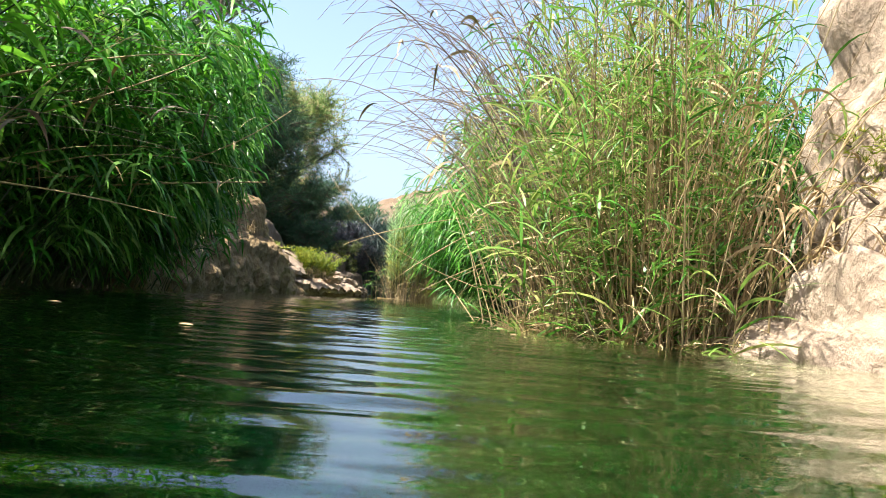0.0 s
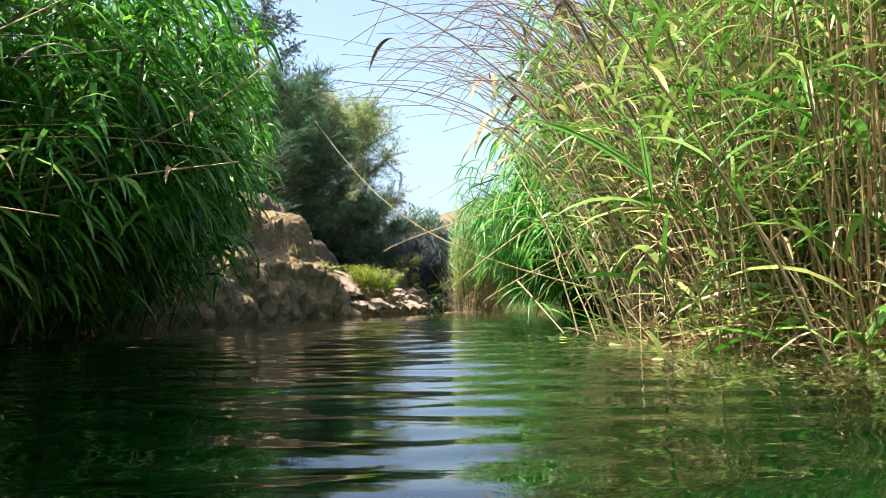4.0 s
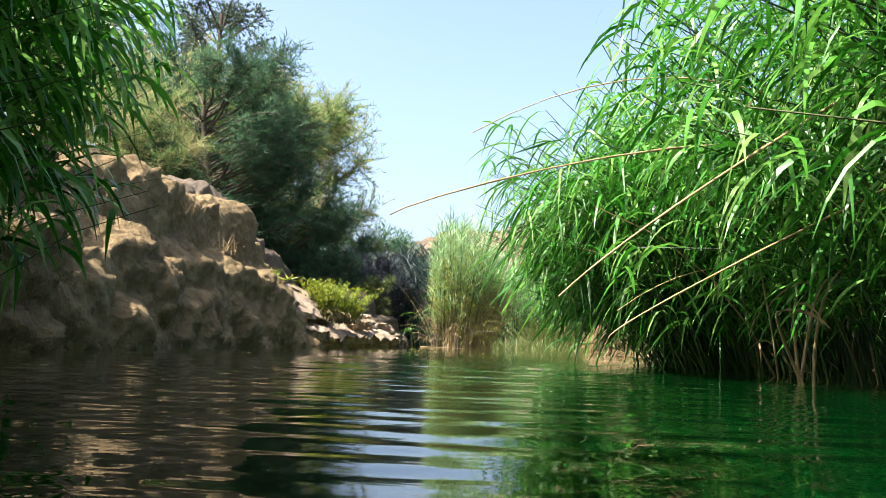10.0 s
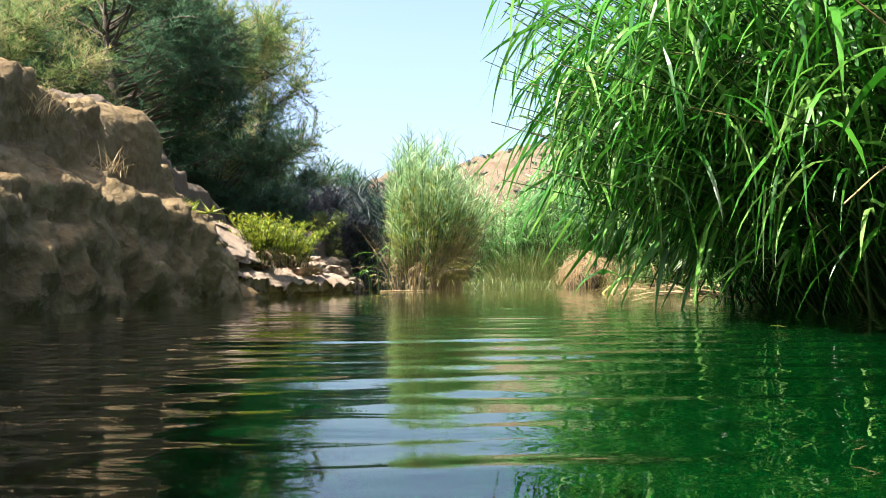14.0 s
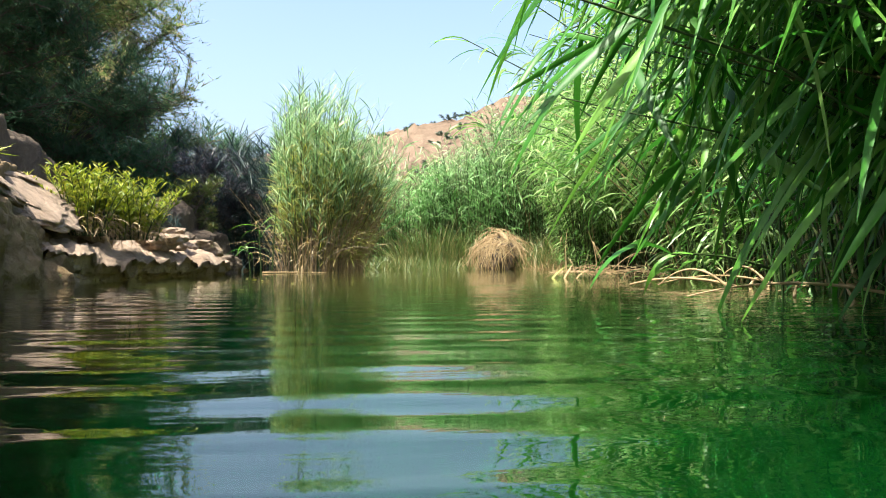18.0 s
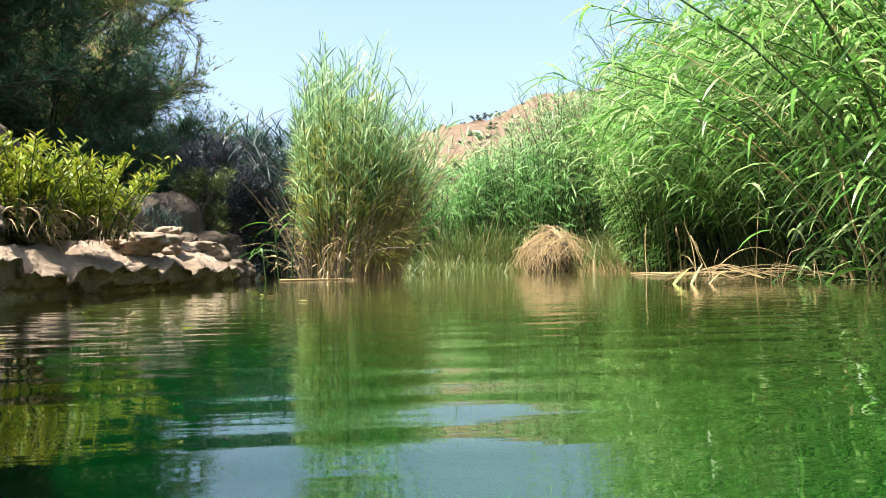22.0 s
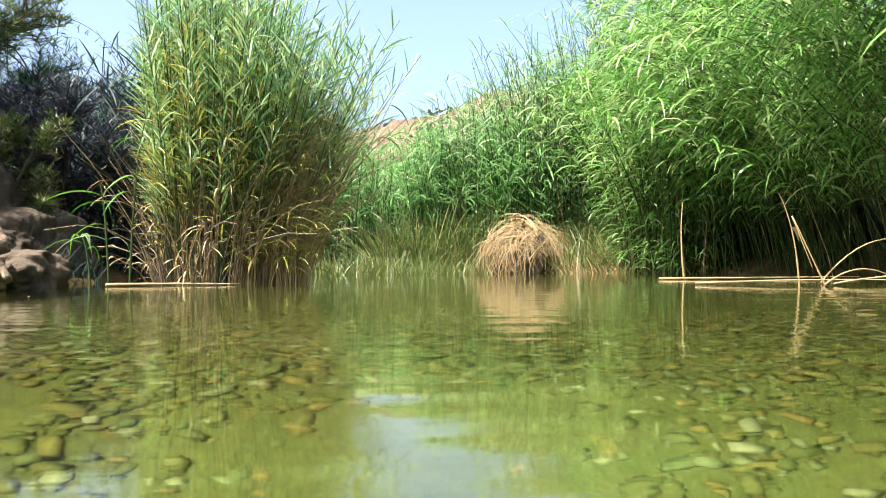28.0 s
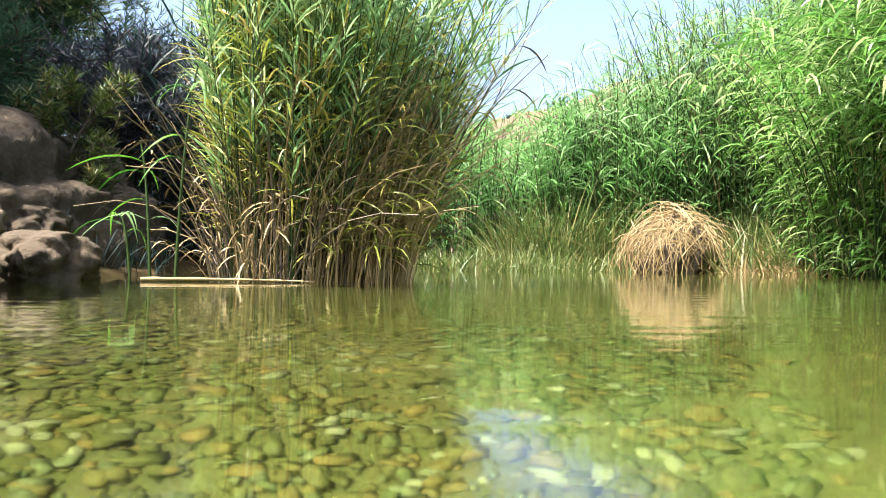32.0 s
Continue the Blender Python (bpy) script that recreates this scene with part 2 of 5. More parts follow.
def ground_mat():
    """Dry tan soil on the hill, bank soil darkened as if shaded, brown gravel and a silty green bed dimmed with depth.
    """
    m, nt, nodes, links, bsdf = mat_new("soil_and_bed")
    a = noise_node(nodes, links, 0.35, 8.0, 0.7)
    b = noise_node(nodes, links, 7.0, 8.0, 0.7)
    mix = nodes.new("ShaderNodeMix")
    mix.inputs["Factor"].default_value = 0.5
    links.new(a.outputs["Fac"], mix.inputs["A"])
    links.new(b.outputs["Fac"], mix.inputs["B"])
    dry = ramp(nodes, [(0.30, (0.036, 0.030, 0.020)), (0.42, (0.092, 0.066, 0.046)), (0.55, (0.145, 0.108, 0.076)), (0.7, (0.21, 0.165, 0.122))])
    # Bank soil, darkened further in colour for the trees' shade.
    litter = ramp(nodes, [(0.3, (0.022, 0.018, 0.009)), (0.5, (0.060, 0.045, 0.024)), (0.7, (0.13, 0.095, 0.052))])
    gravel = ramp(nodes, [(0.3, (0.034, 0.036, 0.010)), (0.5, (0.056, 0.054, 0.015)), (0.7, (0.088, 0.076, 0.023))])
    for r in (dry, gravel, litter):
        links.new(mix.outputs["Result"], r.inputs["Fac"])
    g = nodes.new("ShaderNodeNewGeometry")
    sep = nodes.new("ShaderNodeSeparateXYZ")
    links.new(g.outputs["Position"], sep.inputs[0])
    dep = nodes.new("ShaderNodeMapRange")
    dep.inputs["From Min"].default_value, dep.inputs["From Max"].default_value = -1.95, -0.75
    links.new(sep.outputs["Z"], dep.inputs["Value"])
    # Bed colour darkens with depth, standing for light lost in the water.
    dimmed_silt = ramp(nodes, [(0.05, (0.0001, 0.0085, 0.0016)), (0.22, (0.0003, 0.0145, 0.0026)), (0.42, (0.0022, 0.021, 0.0032)), (0.8, (0.030, 0.040, 0.008))])
    links.new(dep.outputs["Result"], dimmed_silt.inputs["Fac"])
    vary = nodes.new("ShaderNodeMapRange")
    vary.inputs["From Min"].default_value, vary.inputs["From Max"].default_value = 0.3, 0.7
    vary.inputs["To Min"].default_value, vary.inputs["To Max"].default_value = 0.75, 1.25
    links.new(mix.outputs["Result"], vary.inputs["Value"])
    dimmed_mud = nodes.new("ShaderNodeHueSaturation")
    links.new(dimmed_silt.outputs["Color"], dimmed_mud.inputs["Color"])
    links.new(vary.outputs["Result"], dimmed_mud.inputs["Value"])
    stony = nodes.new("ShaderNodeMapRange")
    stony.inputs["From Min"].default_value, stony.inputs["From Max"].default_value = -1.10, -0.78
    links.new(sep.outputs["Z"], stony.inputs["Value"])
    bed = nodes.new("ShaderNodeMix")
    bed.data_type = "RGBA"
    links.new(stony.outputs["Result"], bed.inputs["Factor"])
    links.new(dimmed_mud.outputs["Color"], bed.inputs["A"])
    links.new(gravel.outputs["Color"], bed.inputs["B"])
    wet = nodes.new("ShaderNodeMapRange")
    wet.inputs["From Min"].default_value, wet.inputs["From Max"].default_value = -0.25, 0.05
    links.new(sep.outputs["Z"], wet.inputs["Value"])
    fin = nodes.new("ShaderNodeMix")
    fin.data_type = "RGBA"
    links.new(wet.outputs["Result"], fin.inputs["Factor"])
    links.new(bed.outputs["Result"], fin.inputs["A"])
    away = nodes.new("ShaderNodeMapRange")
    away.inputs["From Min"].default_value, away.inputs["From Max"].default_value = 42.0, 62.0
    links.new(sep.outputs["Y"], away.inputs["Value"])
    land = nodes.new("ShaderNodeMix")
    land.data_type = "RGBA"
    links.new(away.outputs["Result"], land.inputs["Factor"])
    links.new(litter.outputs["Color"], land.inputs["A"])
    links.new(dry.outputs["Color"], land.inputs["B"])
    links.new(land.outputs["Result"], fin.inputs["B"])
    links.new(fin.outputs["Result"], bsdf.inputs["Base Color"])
    bsdf.inputs["Roughness"].default_value = 1.0
    bsdf.inputs["Specular IOR Level"].default_value = 0.0
    bp = nodes.new("ShaderNodeBump")
    bp.inputs["Strength"].default_value, bp.inputs["Distance"].default_value = 0.6, 0.06
    links.new(b.outputs["Fac"], bp.inputs["Height"])
    links.new(bp.outputs["Normal"], bsdf.inputs["Normal"])
    return m


def pebble_mat(objrand):
    m, nt, nodes, links, bsdf = mat_new("pebble_single" if objrand else "pebble")
    src = nodes.new("ShaderNodeObjectInfo").outputs["Random"] if objrand else nodes.new("ShaderNodeNewGeometry").outputs["Random Per Island"]
    r = ramp(nodes, [(0.0, (0.047, 0.047, 0.013)), (0.3, (0.066, 0.061, 0.017)), (0.5, (0.088, 0.073, 0.020)), (0.65, (0.112, 0.076, 0.021)), (0.84, (0.060, 0.068, 0.022)), (0.99, (0.15, 0.14, 0.070))])
    links.new(src, r.inputs["Fac"])
    n = noise_node(nodes, links, 25.0, 4.0)
    mx = nodes.new("ShaderNodeMix")
    mx.data_type, mx.blend_type = "RGBA", "MULTIPLY"
    mx.inputs["Factor"].default_value = 0.6
    g = ramp(nodes, [(0.3, (0.45, 0.5, 0.35)), (0.7, (1.15, 1.1, 1.0))])
    links.new(n.outputs["Fac"], g.inputs["Fac"])
    links.new(r.outputs["Color"], mx.inputs["A"])
    links.new(g.outputs["Color"], mx.inputs["B"])
    links.new(mx.outputs["Result"], bsdf.inputs["Base Color"])
    bsdf.inputs["Roughness"].default_value = 0.8
    bsdf.inputs["Specular IOR Level"].default_value = 0.05
    return m


def water_mat():
    m, nt, nodes, links, bsdf = mat_new("river_water")
    bsdf.inputs["Base Color"].default_value = (0.66, 0.92, 0.62, 1)
    g = nodes.new("ShaderNodeNewGeometry")
    mp = nodes.new("ShaderNodeVectorMath")
    mp.operation = "MULTIPLY"
    mp.inputs[1].default_value = (3.0, 14.0, 1.0)
    links.new(g.outputs["Position"], mp.inputs[0])
    rip = noise_node(nodes, links, 1.0, 3.0, 0.5, mp.outputs[0], 0.4)
    sep = nodes.new("ShaderNodeSeparateXYZ")
    links.new(g.outputs["Position"], sep.inputs[0])
    st = nodes.new("ShaderNodeMapRange")
    st.inputs["From Min"].default_value, st.inputs["From Max"].default_value = 13.0, 21.0
    st.inputs["To Min"].default_value, st.inputs["To Max"].default_value = 0.19, 0.06
    links.new(sep.outputs["Y"], st.inputs["Value"])
    silty = nodes.new("ShaderNodeMapRange")
    silty.inputs["From Min"].default_value, silty.inputs["From Max"].default_value = 13.0, 20.0
    silty.inputs["To Min"].default_value, silty.inputs["To Max"].default_value = 0.0, 0.05
    links.new(sep.outputs["Y"], silty.inputs["Value"])
    links.new(silty.outputs["Result"], bsdf.inputs["Roughness"])
    bp = nodes.new("ShaderNodeBump")
    bp.inputs["Distance"].default_value = 0.006
    links.new(st.outputs["Result"], bp.inputs["Strength"])
    links.new(rip.outputs["Fac"], bp.inputs["Height"])
    links.new(bp.outputs["Normal"], bsdf.inputs["Normal"])
    bsdf.inputs["IOR"].default_value = 1.333
    bsdf.inputs["Transmission Weight"].default_value = 1.0
    return m


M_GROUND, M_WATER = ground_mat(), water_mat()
M_PEBBLE, M_PEBBLE_ONE = pebble_mat(False), pebble_mat(True)


# ---- mesh makers ----
def mesh_np(name, verts, faces, mat, parent=None, smooth=False, label=""):
    """One mesh object from arrays of corners and of equal-sided faces."""
    me = bpy.data.meshes.new(name)
    nv, (nf, k) = len(verts), faces.shape
    me.vertices.add(nv)
    me.vertices.foreach_set("co", np.ascontiguousarray(verts, dtype=np.float32).ravel())
    me.loops.add(nf * k)
    me.loops.foreach_set("vertex_index", np.ascontiguousarray(faces, dtype=np.int32).ravel())
    me.polygons.add(nf)
    me.polygons.foreach_set("loop_start", np.arange(0, nf * k, k, dtype=np.int32))
    me.polygons.foreach_set("loop_total", np.full(nf, k, dtype=np.int32))
    me.polygons.foreach_set("use_smooth", np.full(nf, smooth))
    me.materials.append(mat)
    me.update(calc_edges=True)
    ob = new(name, me)
    if parent is not None:
        ob.parent = parent
    if label:
        ob["label"] = label
    return ob


def part(name, bm, material, parent, label="", smooth=True):
    me = bpy.data.meshes.new(name)
    for f in bm.faces:
        f.smooth = smooth
    bm.to_mesh(me)
    bm.free()
    me.materials.append(material)
    ob = new(name, me)
    if parent is not None:
        ob.parent = parent
    if label:
        ob["label"] = label
    return ob


def thing(name, x, y, z, label, category, group="", kind=""):
    ob = new(name)
    ob.location = (x, y, z)
    return tagged(ob, label, category, group, kind)


def unit(v):
    return v / np.maximum(np.linalg.norm(v, axis=-1, keepdims=True), 1e-9)


LINE_Y = np.array([-5.0, 2.8, 4.3, 5.4, 6.8, 8.3, 10.1, 11.4, 13.3, 15.4, 16.7, 18.1, 19.2, 20.2, 30.0])
LINE_X = np.array([1.05, 1.05, 1.10, 0.75, 0.46, 0.20, -0.07, -0.20, -0.21, -0.12, 0.05, 0.24, 0.40, 0.42, 0.42])


def clear_of_line(p, gap=0.42, top=0.85):
    """True where a blade (n, k, 3) stays out of the wading line."""
    near = (np.abs(p[..., 0] - np.interp(p[..., 1], LINE_Y, LINE_X)) < gap) & (p[..., 2] < top) & (p[..., 1] < 21.2)
    return ~near.any(axis=1)


def blade_paths(base, d, length, droop, segs):
    pts = [base]
    d = unit(d)
    step = (length / segs)[:, None]
    for i in range(segs):
        pts.append(pts[-1] + d * step)
        g = np.zeros_like(d)
        g[:, 2] = -droop / segs
        d = unit(d + g)
    return np.stack(pts, 1)


PROFILE = np.array([0.35, 0.85, 1.0, 0.86, 0.55, 0.05])


def blades(rng, base, d, length, width, droop, segs=5, keep_clear=0.42):
    """Tapered, bending leaf blades: corners and quads."""
    p = blade_paths(base, d, length, droop, segs)
    if keep_clear:
        ok = clear_of_line(p, keep_clear)
        p, width = p[ok], width[ok]
    n = len(p)
    t = unit(np.gradient(p, axis=1))
    side = np.cross(t, np.array([0.0, 0.0, 1.0]) + rng.normal(0, 0.45, (n, 1, 3)))
    side = unit(side)
    prof = np.interp(np.linspace(0, 1, segs + 1), np.linspace(0, 1, 6), PROFILE)
    w = width[:, None, None] * prof[None, :, None] * 0.5
    v = np.stack([p - side * w, p + side * w], 2)
    verts = v.reshape(-1, 3)
    o = (np.arange(n) * (segs + 1) * 2)[:, None, None] + (np.arange(segs) * 2)[None, :, None]
    faces = (o + np.array([0, 1, 3, 2])[None, None, :]).reshape(-1, 4)
    return verts, faces


def tubes(paths, radius, sides=4):
    """Thin tapering stalks along paths (n, k, 3)."""
    n, k, _ = paths.shape
    t = unit(np.gradient(paths, axis=1))
    a = unit(np.cross(t, np.array([0.37, 0.91, 0.12])))
    b = np.cross(t, a)
    ang = np.arange(sides) / sides * 2 * np.pi
    ring = a[:, :, None, :] * np.cos(ang)[None, None, :, None] + b[:, :, None, :] * np.sin(ang)[None, None, :, None]
    v = (paths[:, :, None, :] + ring * radius[:, :, None, None]).reshape(-1, 3)
    o = (np.arange(n) * k * sides)[:, None, None, None] + (np.arange(k - 1) * sides)[None, :, None, None] + np.arange(sides)[None, None, :, None]
    j = np.arange(sides)
    nxt = (j + 1) % sides - j
    q = np.stack([np.zeros(sides, int), nxt, nxt + sides, np.full(sides, sides)], 1)
    faces = (o + q[None, None]).reshape(-1, 4)
    return v, faces


def stalk_paths(base, lean, height, bend, k=7):
    """Stalks that rise from base, lean along (n, 2) and arch over by bend."""
    s = np.linspace(0, 1, k)[None, :, None]
    h = height[:, None, None]
    xy = lean[:, None, :] * h * (0.35 * s + 0.65 * s ** 2)
    z = h * (s - bend[:, None, None] * s ** 2.2)
    return base[:, None, :] + np.concatenate([xy, z], 2)


def along(paths, s):
    """Points at fractions s (n, m) of the stalks."""
    n, k, _ = paths.shape
    f = np.clip(s, 0, 0.9999) * (k - 1)
    i = f.astype(int)
    r = (f - i)[..., None]
    rows = np.arange(n)[:, None]
    return paths[rows, i] * (1 - r) + paths[rows, i + 1] * r


def poly_points(rng, line, n, depth, jitter=0.3):
    """n points along a polyline and up to depth behind it (to its right hand for a positive depth)."""
    line = np.array(line, float)
    seg = np.diff(line, axis=0)
    ln = np.linalg.norm(seg, axis=1)
    cum = np.concatenate([[0], np.cumsum(ln)])
    u = rng.random(n) * cum[-1]
    i = np.clip(np.searchsorted(cum, u) - 1, 0, len(seg) - 1)
    f = ((u - cum[i]) / ln[i])[:, None]
    nrm = np.stack([seg[:, 1], -seg[:, 0]], 1) / ln[:, None]
    back = rng.random(n)[:, None] ** 1.3 * depth
    return line[i] + seg[i] * f + nrm[i] * back + rng.normal(0, jitter, (n, 2)) * 0.4, nrm[i]


def leafy(rng, paths, per, s_lo, s_hi, l_lo, l_hi, w_lo, w_hi, droop, up=0.5, pull=None):
    """Leaf bases, ways and sizes for per leaves on each stalk."""
    n = len(paths)
    s = s_lo + (s_hi - s_lo) * rng.random((n, per)) ** 0.8
    b = along(paths, s).reshape(-1, 3)
    az = rng.random(n * per) * 2 * np.pi
    d = np.stack([np.cos(az), np.sin(az), np.full(n * per, up) + rng.normal(0, 0.25, n * per)], 1)
    if pull is not None:
        d[:, :2] += np.repeat(pull, per, axis=0)
    m = n * per
    ln = l_lo + (l_hi - l_lo) * rng.random(m)
    wd = w_lo + (w_hi - w_lo) * rng.random(m)
    return b, d, ln, wd, droop * (0.6 + 0.8 * rng.random(m))


def ground_z(x, y):
    """Height of the land and of the river bed."""
    x, y = np.asarray(x, float), np.asarray(y, float)
    xl = np.interp(y, [-12, 3, 8, 12, 15, 18, 20, 22, 24, 25, 27.5, 31, 34, 38], [-3.2, -2.8, -2.9, -3.4, -3.5, -3.5, -3.2, -2.4, -1.9, -1.6, -1.5, -1.9, -2.4, -2.6])
    xr = np.interp(y, [-12, 2, 5, 7, 10, 14, 18, 20, 22, 25, 29, 31, 33, 38], [3.4, 3.1, 2.8, 2.7, 2.8, 2.9, 3.0, 3.8, 4.8, 5.4, 4.9, 4.2, 2.2, 0.5])
    depth = np.interp(y, [-12, 8, 13, 16.5, 18.6, 20.2, 24, 28, 31, 34, 36], [1.9, 1.9, 1.8, 1.45, 0.98, 0.78, 0.74, 0.62, 0.40, 0.1, -0.25])
    # Deeper towards the left, which also turns the depth-dimmed bed darker.
    depth = depth + np.clip(-x / 0.6, 0, 1) * np.interp(y, [6, 13, 17.2, 18.6], [0.1, 0.35, 0.75, 0.0])
    w = np.minimum(x - xl, xr - x)
    bed = -depth * np.clip(w / 0.85, 0, 1) ** 0.7
    left = np.clip(xl - x, 0, None)
    right = np.clip(x - xr, 0, None)
    rise_l = np.interp(left, [0, 0.3, 1.2, 3.0, 6, 20, 60, 400], [0.02, 0.12, 0.5, 1.3, 2.4, 4.0, 6, 10])
    rise_r = np.interp(right, [0, 0.3, 1.2, 3.0, 7, 20, 60, 400], [0.02, 0.15, 0.4, 1.0, 2.2, 4.0, 8, 20])
    z = np.where(w > 0, bed, np.where(left > 0, rise_l, rise_r))
    # the dry hill beyond the reeds
    far = np.clip((y - 55) / 95, 0, 1)
    crest = np.interp(x, [-200, -30, 0, 10, 15, 26, 45, 90, 200], [7, 11.0, 17.2, 20.2, 21.8, 24.6, 29.4, 37, 40])
    hill = crest * (3 * far ** 2 - 2 * far ** 3)
    return np.where(y > 55, np.maximum(z * np.clip(1 - far * 3, 0, 1), hill), z)


def rough(p, scale, octaves=3, seed=0.0):
    return np.array([noise.fractal(Vector((a * scale + seed, b * scale, c * scale)), 0.9, 2.1, octaves) for a, b, c in p])


# ---- ground and water ----
def axis_steps(parts):
    out = [np.linspace(a, b, n, endpoint=False) for a, b, n in parts]
    return np.concatenate(out + [[parts[-1][1]]])


def grid_faces(nx, ny):
    i = np.arange(nx - 1)[:, None] * ny + np.arange(ny - 1)[None, :]
    return np.stack([i, i + ny, i + ny + 1, i + 1], -1).reshape(-1, 4)


def build_ground():
    gx = axis_steps([(-500, -60, 14), (-60, -10, 34), (-10, -5, 20), (-5, 6, 84), (6, 12, 20), (12, 60, 40), (60, 500, 16)])
    gy = axis_steps([(-300, -14, 12), (-14, 0, 28), (0, 36, 210), (36, 60, 30), (60, 170, 110), (170, 700, 14)])
    X, Y = np.meshgrid(gx, gy, indexing="ij")
    Z = ground_z(X, Y)
    p = np.stack([X.ravel(), Y.ravel(), np.zeros(X.size)], 1)
    n1 = rough(p, 0.9, 3).reshape(X.shape)
    n2 = rough(p, 0.09, 4, 7.0).reshape(X.shape)
    hill = np.clip((Y - 60) / 40, 0, 1)
    bank = np.clip(Z, 0, 1)
    Z = Z + n1 * (0.025 + 0.10 * bank) + (n2 * 2.2 + n1 * 0.5) * hill
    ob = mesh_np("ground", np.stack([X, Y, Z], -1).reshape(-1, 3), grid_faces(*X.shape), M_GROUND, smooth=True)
    return tagged(ob, "dry tan soil, river banks and green silty river bed", "ground", kind="structure")


def build_water():
    wx = axis_steps([(-9, -3.2, 40), (-3.2, 4.4, 100), (4.4, 9, 24)])
    wy = axis_steps([(-14, 0, 60), (0, 3, 60), (3, 24, 1100), (24, 36, 180)])
    X, Y = np.meshgrid(wx, wy, indexing="ij")
    rng = np.random.default_rng(5)
    calm = np.interp(Y, [0, 8, 12, 15, 18, 22, 30, 36], [1.0, 0.9, 0.52, 0.30, 0.18, 0.12, 0.10, 0.08])
    Z = np.zeros_like(X)
    for i in range(34):
        lam = 0.085 * 3.6 ** rng.random()
        th = rng.normal(0, 0.24 if i % 5 else 0.8)
        k = 2 * np.pi / lam
        ph = rng.random() * 6.28
        env = 0.55 + 0.45 * np.sin(X * rng.uniform(0.4, 1.6) + Y * rng.uniform(0.3, 1.2) + rng.random() * 6)
        bow = 0.10 * np.sin(X * rng.uniform(0.7, 1.8) + rng.random() * 6)
        Z += 0.0019 * lam / 0.5 * env * np.sin(k * ((Y + bow) * math.cos(th) + X * math.sin(th)) + ph)
    Z *= calm
    ob = mesh_np("water", np.stack([X, Y, Z], -1).reshape(-1, 3), grid_faces(*X.shape), M_WATER, smooth=True)
    ob.visible_shadow = False
    return tagged(ob, "clear green river water with soft ripples", "water", kind="structure")


build_ground()
build_water()


# ---- rocks ----
def outcrop(name, ys, foot, crest, height, back, label, mat, seed, lump=0.2, rise=0.25, bed=(1.0, 1.0, 1.0), sunk=0.8, grit=1.0, knobs=0.0):
    """A water-worn rock bank: a face from the water to a crest, then a top running back."""
    nu, nv = (380, 130) if name == "rock_outcrop" else (220, 90)
    y = np.linspace(ys[0], ys[-1], nu)
    f, c, h, b = (np.interp(y, ys, a) for a in (foot, crest, height, back))
    v = np.linspace(0, 1, nv)
    face = np.clip(v / 0.62, 0, 1)
    top = np.clip((v - 0.62) / 0.38, 0, 1)
    out = np.interp(face, [0, 0.30, 0.52, 0.62, 0.68, 0.88, 1.0], [0, 0.06, 0.22, 0.52, 0.66, 0.74, 1.0])
    ups = np.interp(face, [0, 0.30, 0.52, 0.62, 0.68, 0.88, 1.0], [0, 0.42, 0.68, 0.735, 0.76, 0.95, 1.0])
    X = f[:, None] + (c - f)[:, None] * out[None] + (b - c)[:, None] * top[None]
    Z = -sunk + (h + sunk)[:, None] * ups[None] + rise * top[None] * np.sign(h)[:, None]
    Z[:, 0] = -2.1
    Y = np.repeat(y[:, None], nv, 1)
    p = np.stack([X, Y, Z], -1).reshape(-1, 3)
    s = 1.0 if foot[0] > back[0] else -1.0
    n = np.stack([s * np.cos(face * 1.3), 0 * face, np.sin(face * 1.3)], -1)
    n = np.repeat(n[None], nu, 0).reshape(-1, 3)
    layered = p * np.array(bed)
    big = rough(layered, 1.3, 2, seed)
    mid = rough(layered, 3.2, 4, seed + 3)
    fine = rough(layered, 10.0, 4, seed + 9)
    cells = np.array([noise.voronoi(Vector(q * 5.2))[0][0] for q in layered])
    d = big * lump * 1.05 + mid * 0.075 * grit + fine * 0.026 * grit - np.clip(0.26 - cells, 0, 1) * 0.36
    if knobs:
        for size, deep in ((0.95, 1.0), (2.3, 0.35)):
            near = np.array([noise.voronoi(Vector(q * size) + Vector((seed, 0.3, 0.7)))[0][:2] for q in layered + 0.10 * mid[:, None]])
            d += knobs * deep * (np.sqrt(np.clip((near[:, 1] - near[:, 0]) * 1.7, 0, 1)) - 0.62)
    p = p + n * d[:, None]
    p[:, 1] += mid * 0.06
    p[:, 2] += np.clip(n[:, 2], 0, 1) * mid * 0.02
    ob = mesh_np(name, p, grid_faces(nu, nv), mat, smooth=True)
    return tagged(ob, label, "rock")


rock_bank = outcrop("rock_outcrop", [10.5, 12, 13.4, 14.6, 15.4, 16.2, 16.8, 17.2, 17.65, 18.15, 18.65, 19.6, 20.6, 21.4, 22.2],
        [-2.1, -1.95, -2.0, -2.08, -2.1, -2.12, -2.1, -2.07, -2.05, -2.02, -1.98, -1.97, -2.08, -2.3, -2.7],
        [-2.9, -2.85, -2.85, -2.85, -2.85, -2.85, -2.85, -2.85, -2.72, -2.72, -2.75, -2.85, -2.95, -3.0, -3.2],
        [1.3, 1.35, 1.38, 1.45, 1.46, 1.50, 1.56, 1.58, 1.56, 1.34, 1.00, 0.90, 0.84, 0.76, 0.4],
        [-5.2, -5.2, -5.2, -5.2, -5.2, -5.0, -4.8, -4.6, -4.5, -4.2, -4.0, -3.9, -3.9, -3.9, -3.9],
        "weathered tan limestone outcrop with pitted lumpy face by the water", M_ROCK, 1.0, 0.10, 0.06, (1.0, 0.85, 1.2), knobs=0.15)
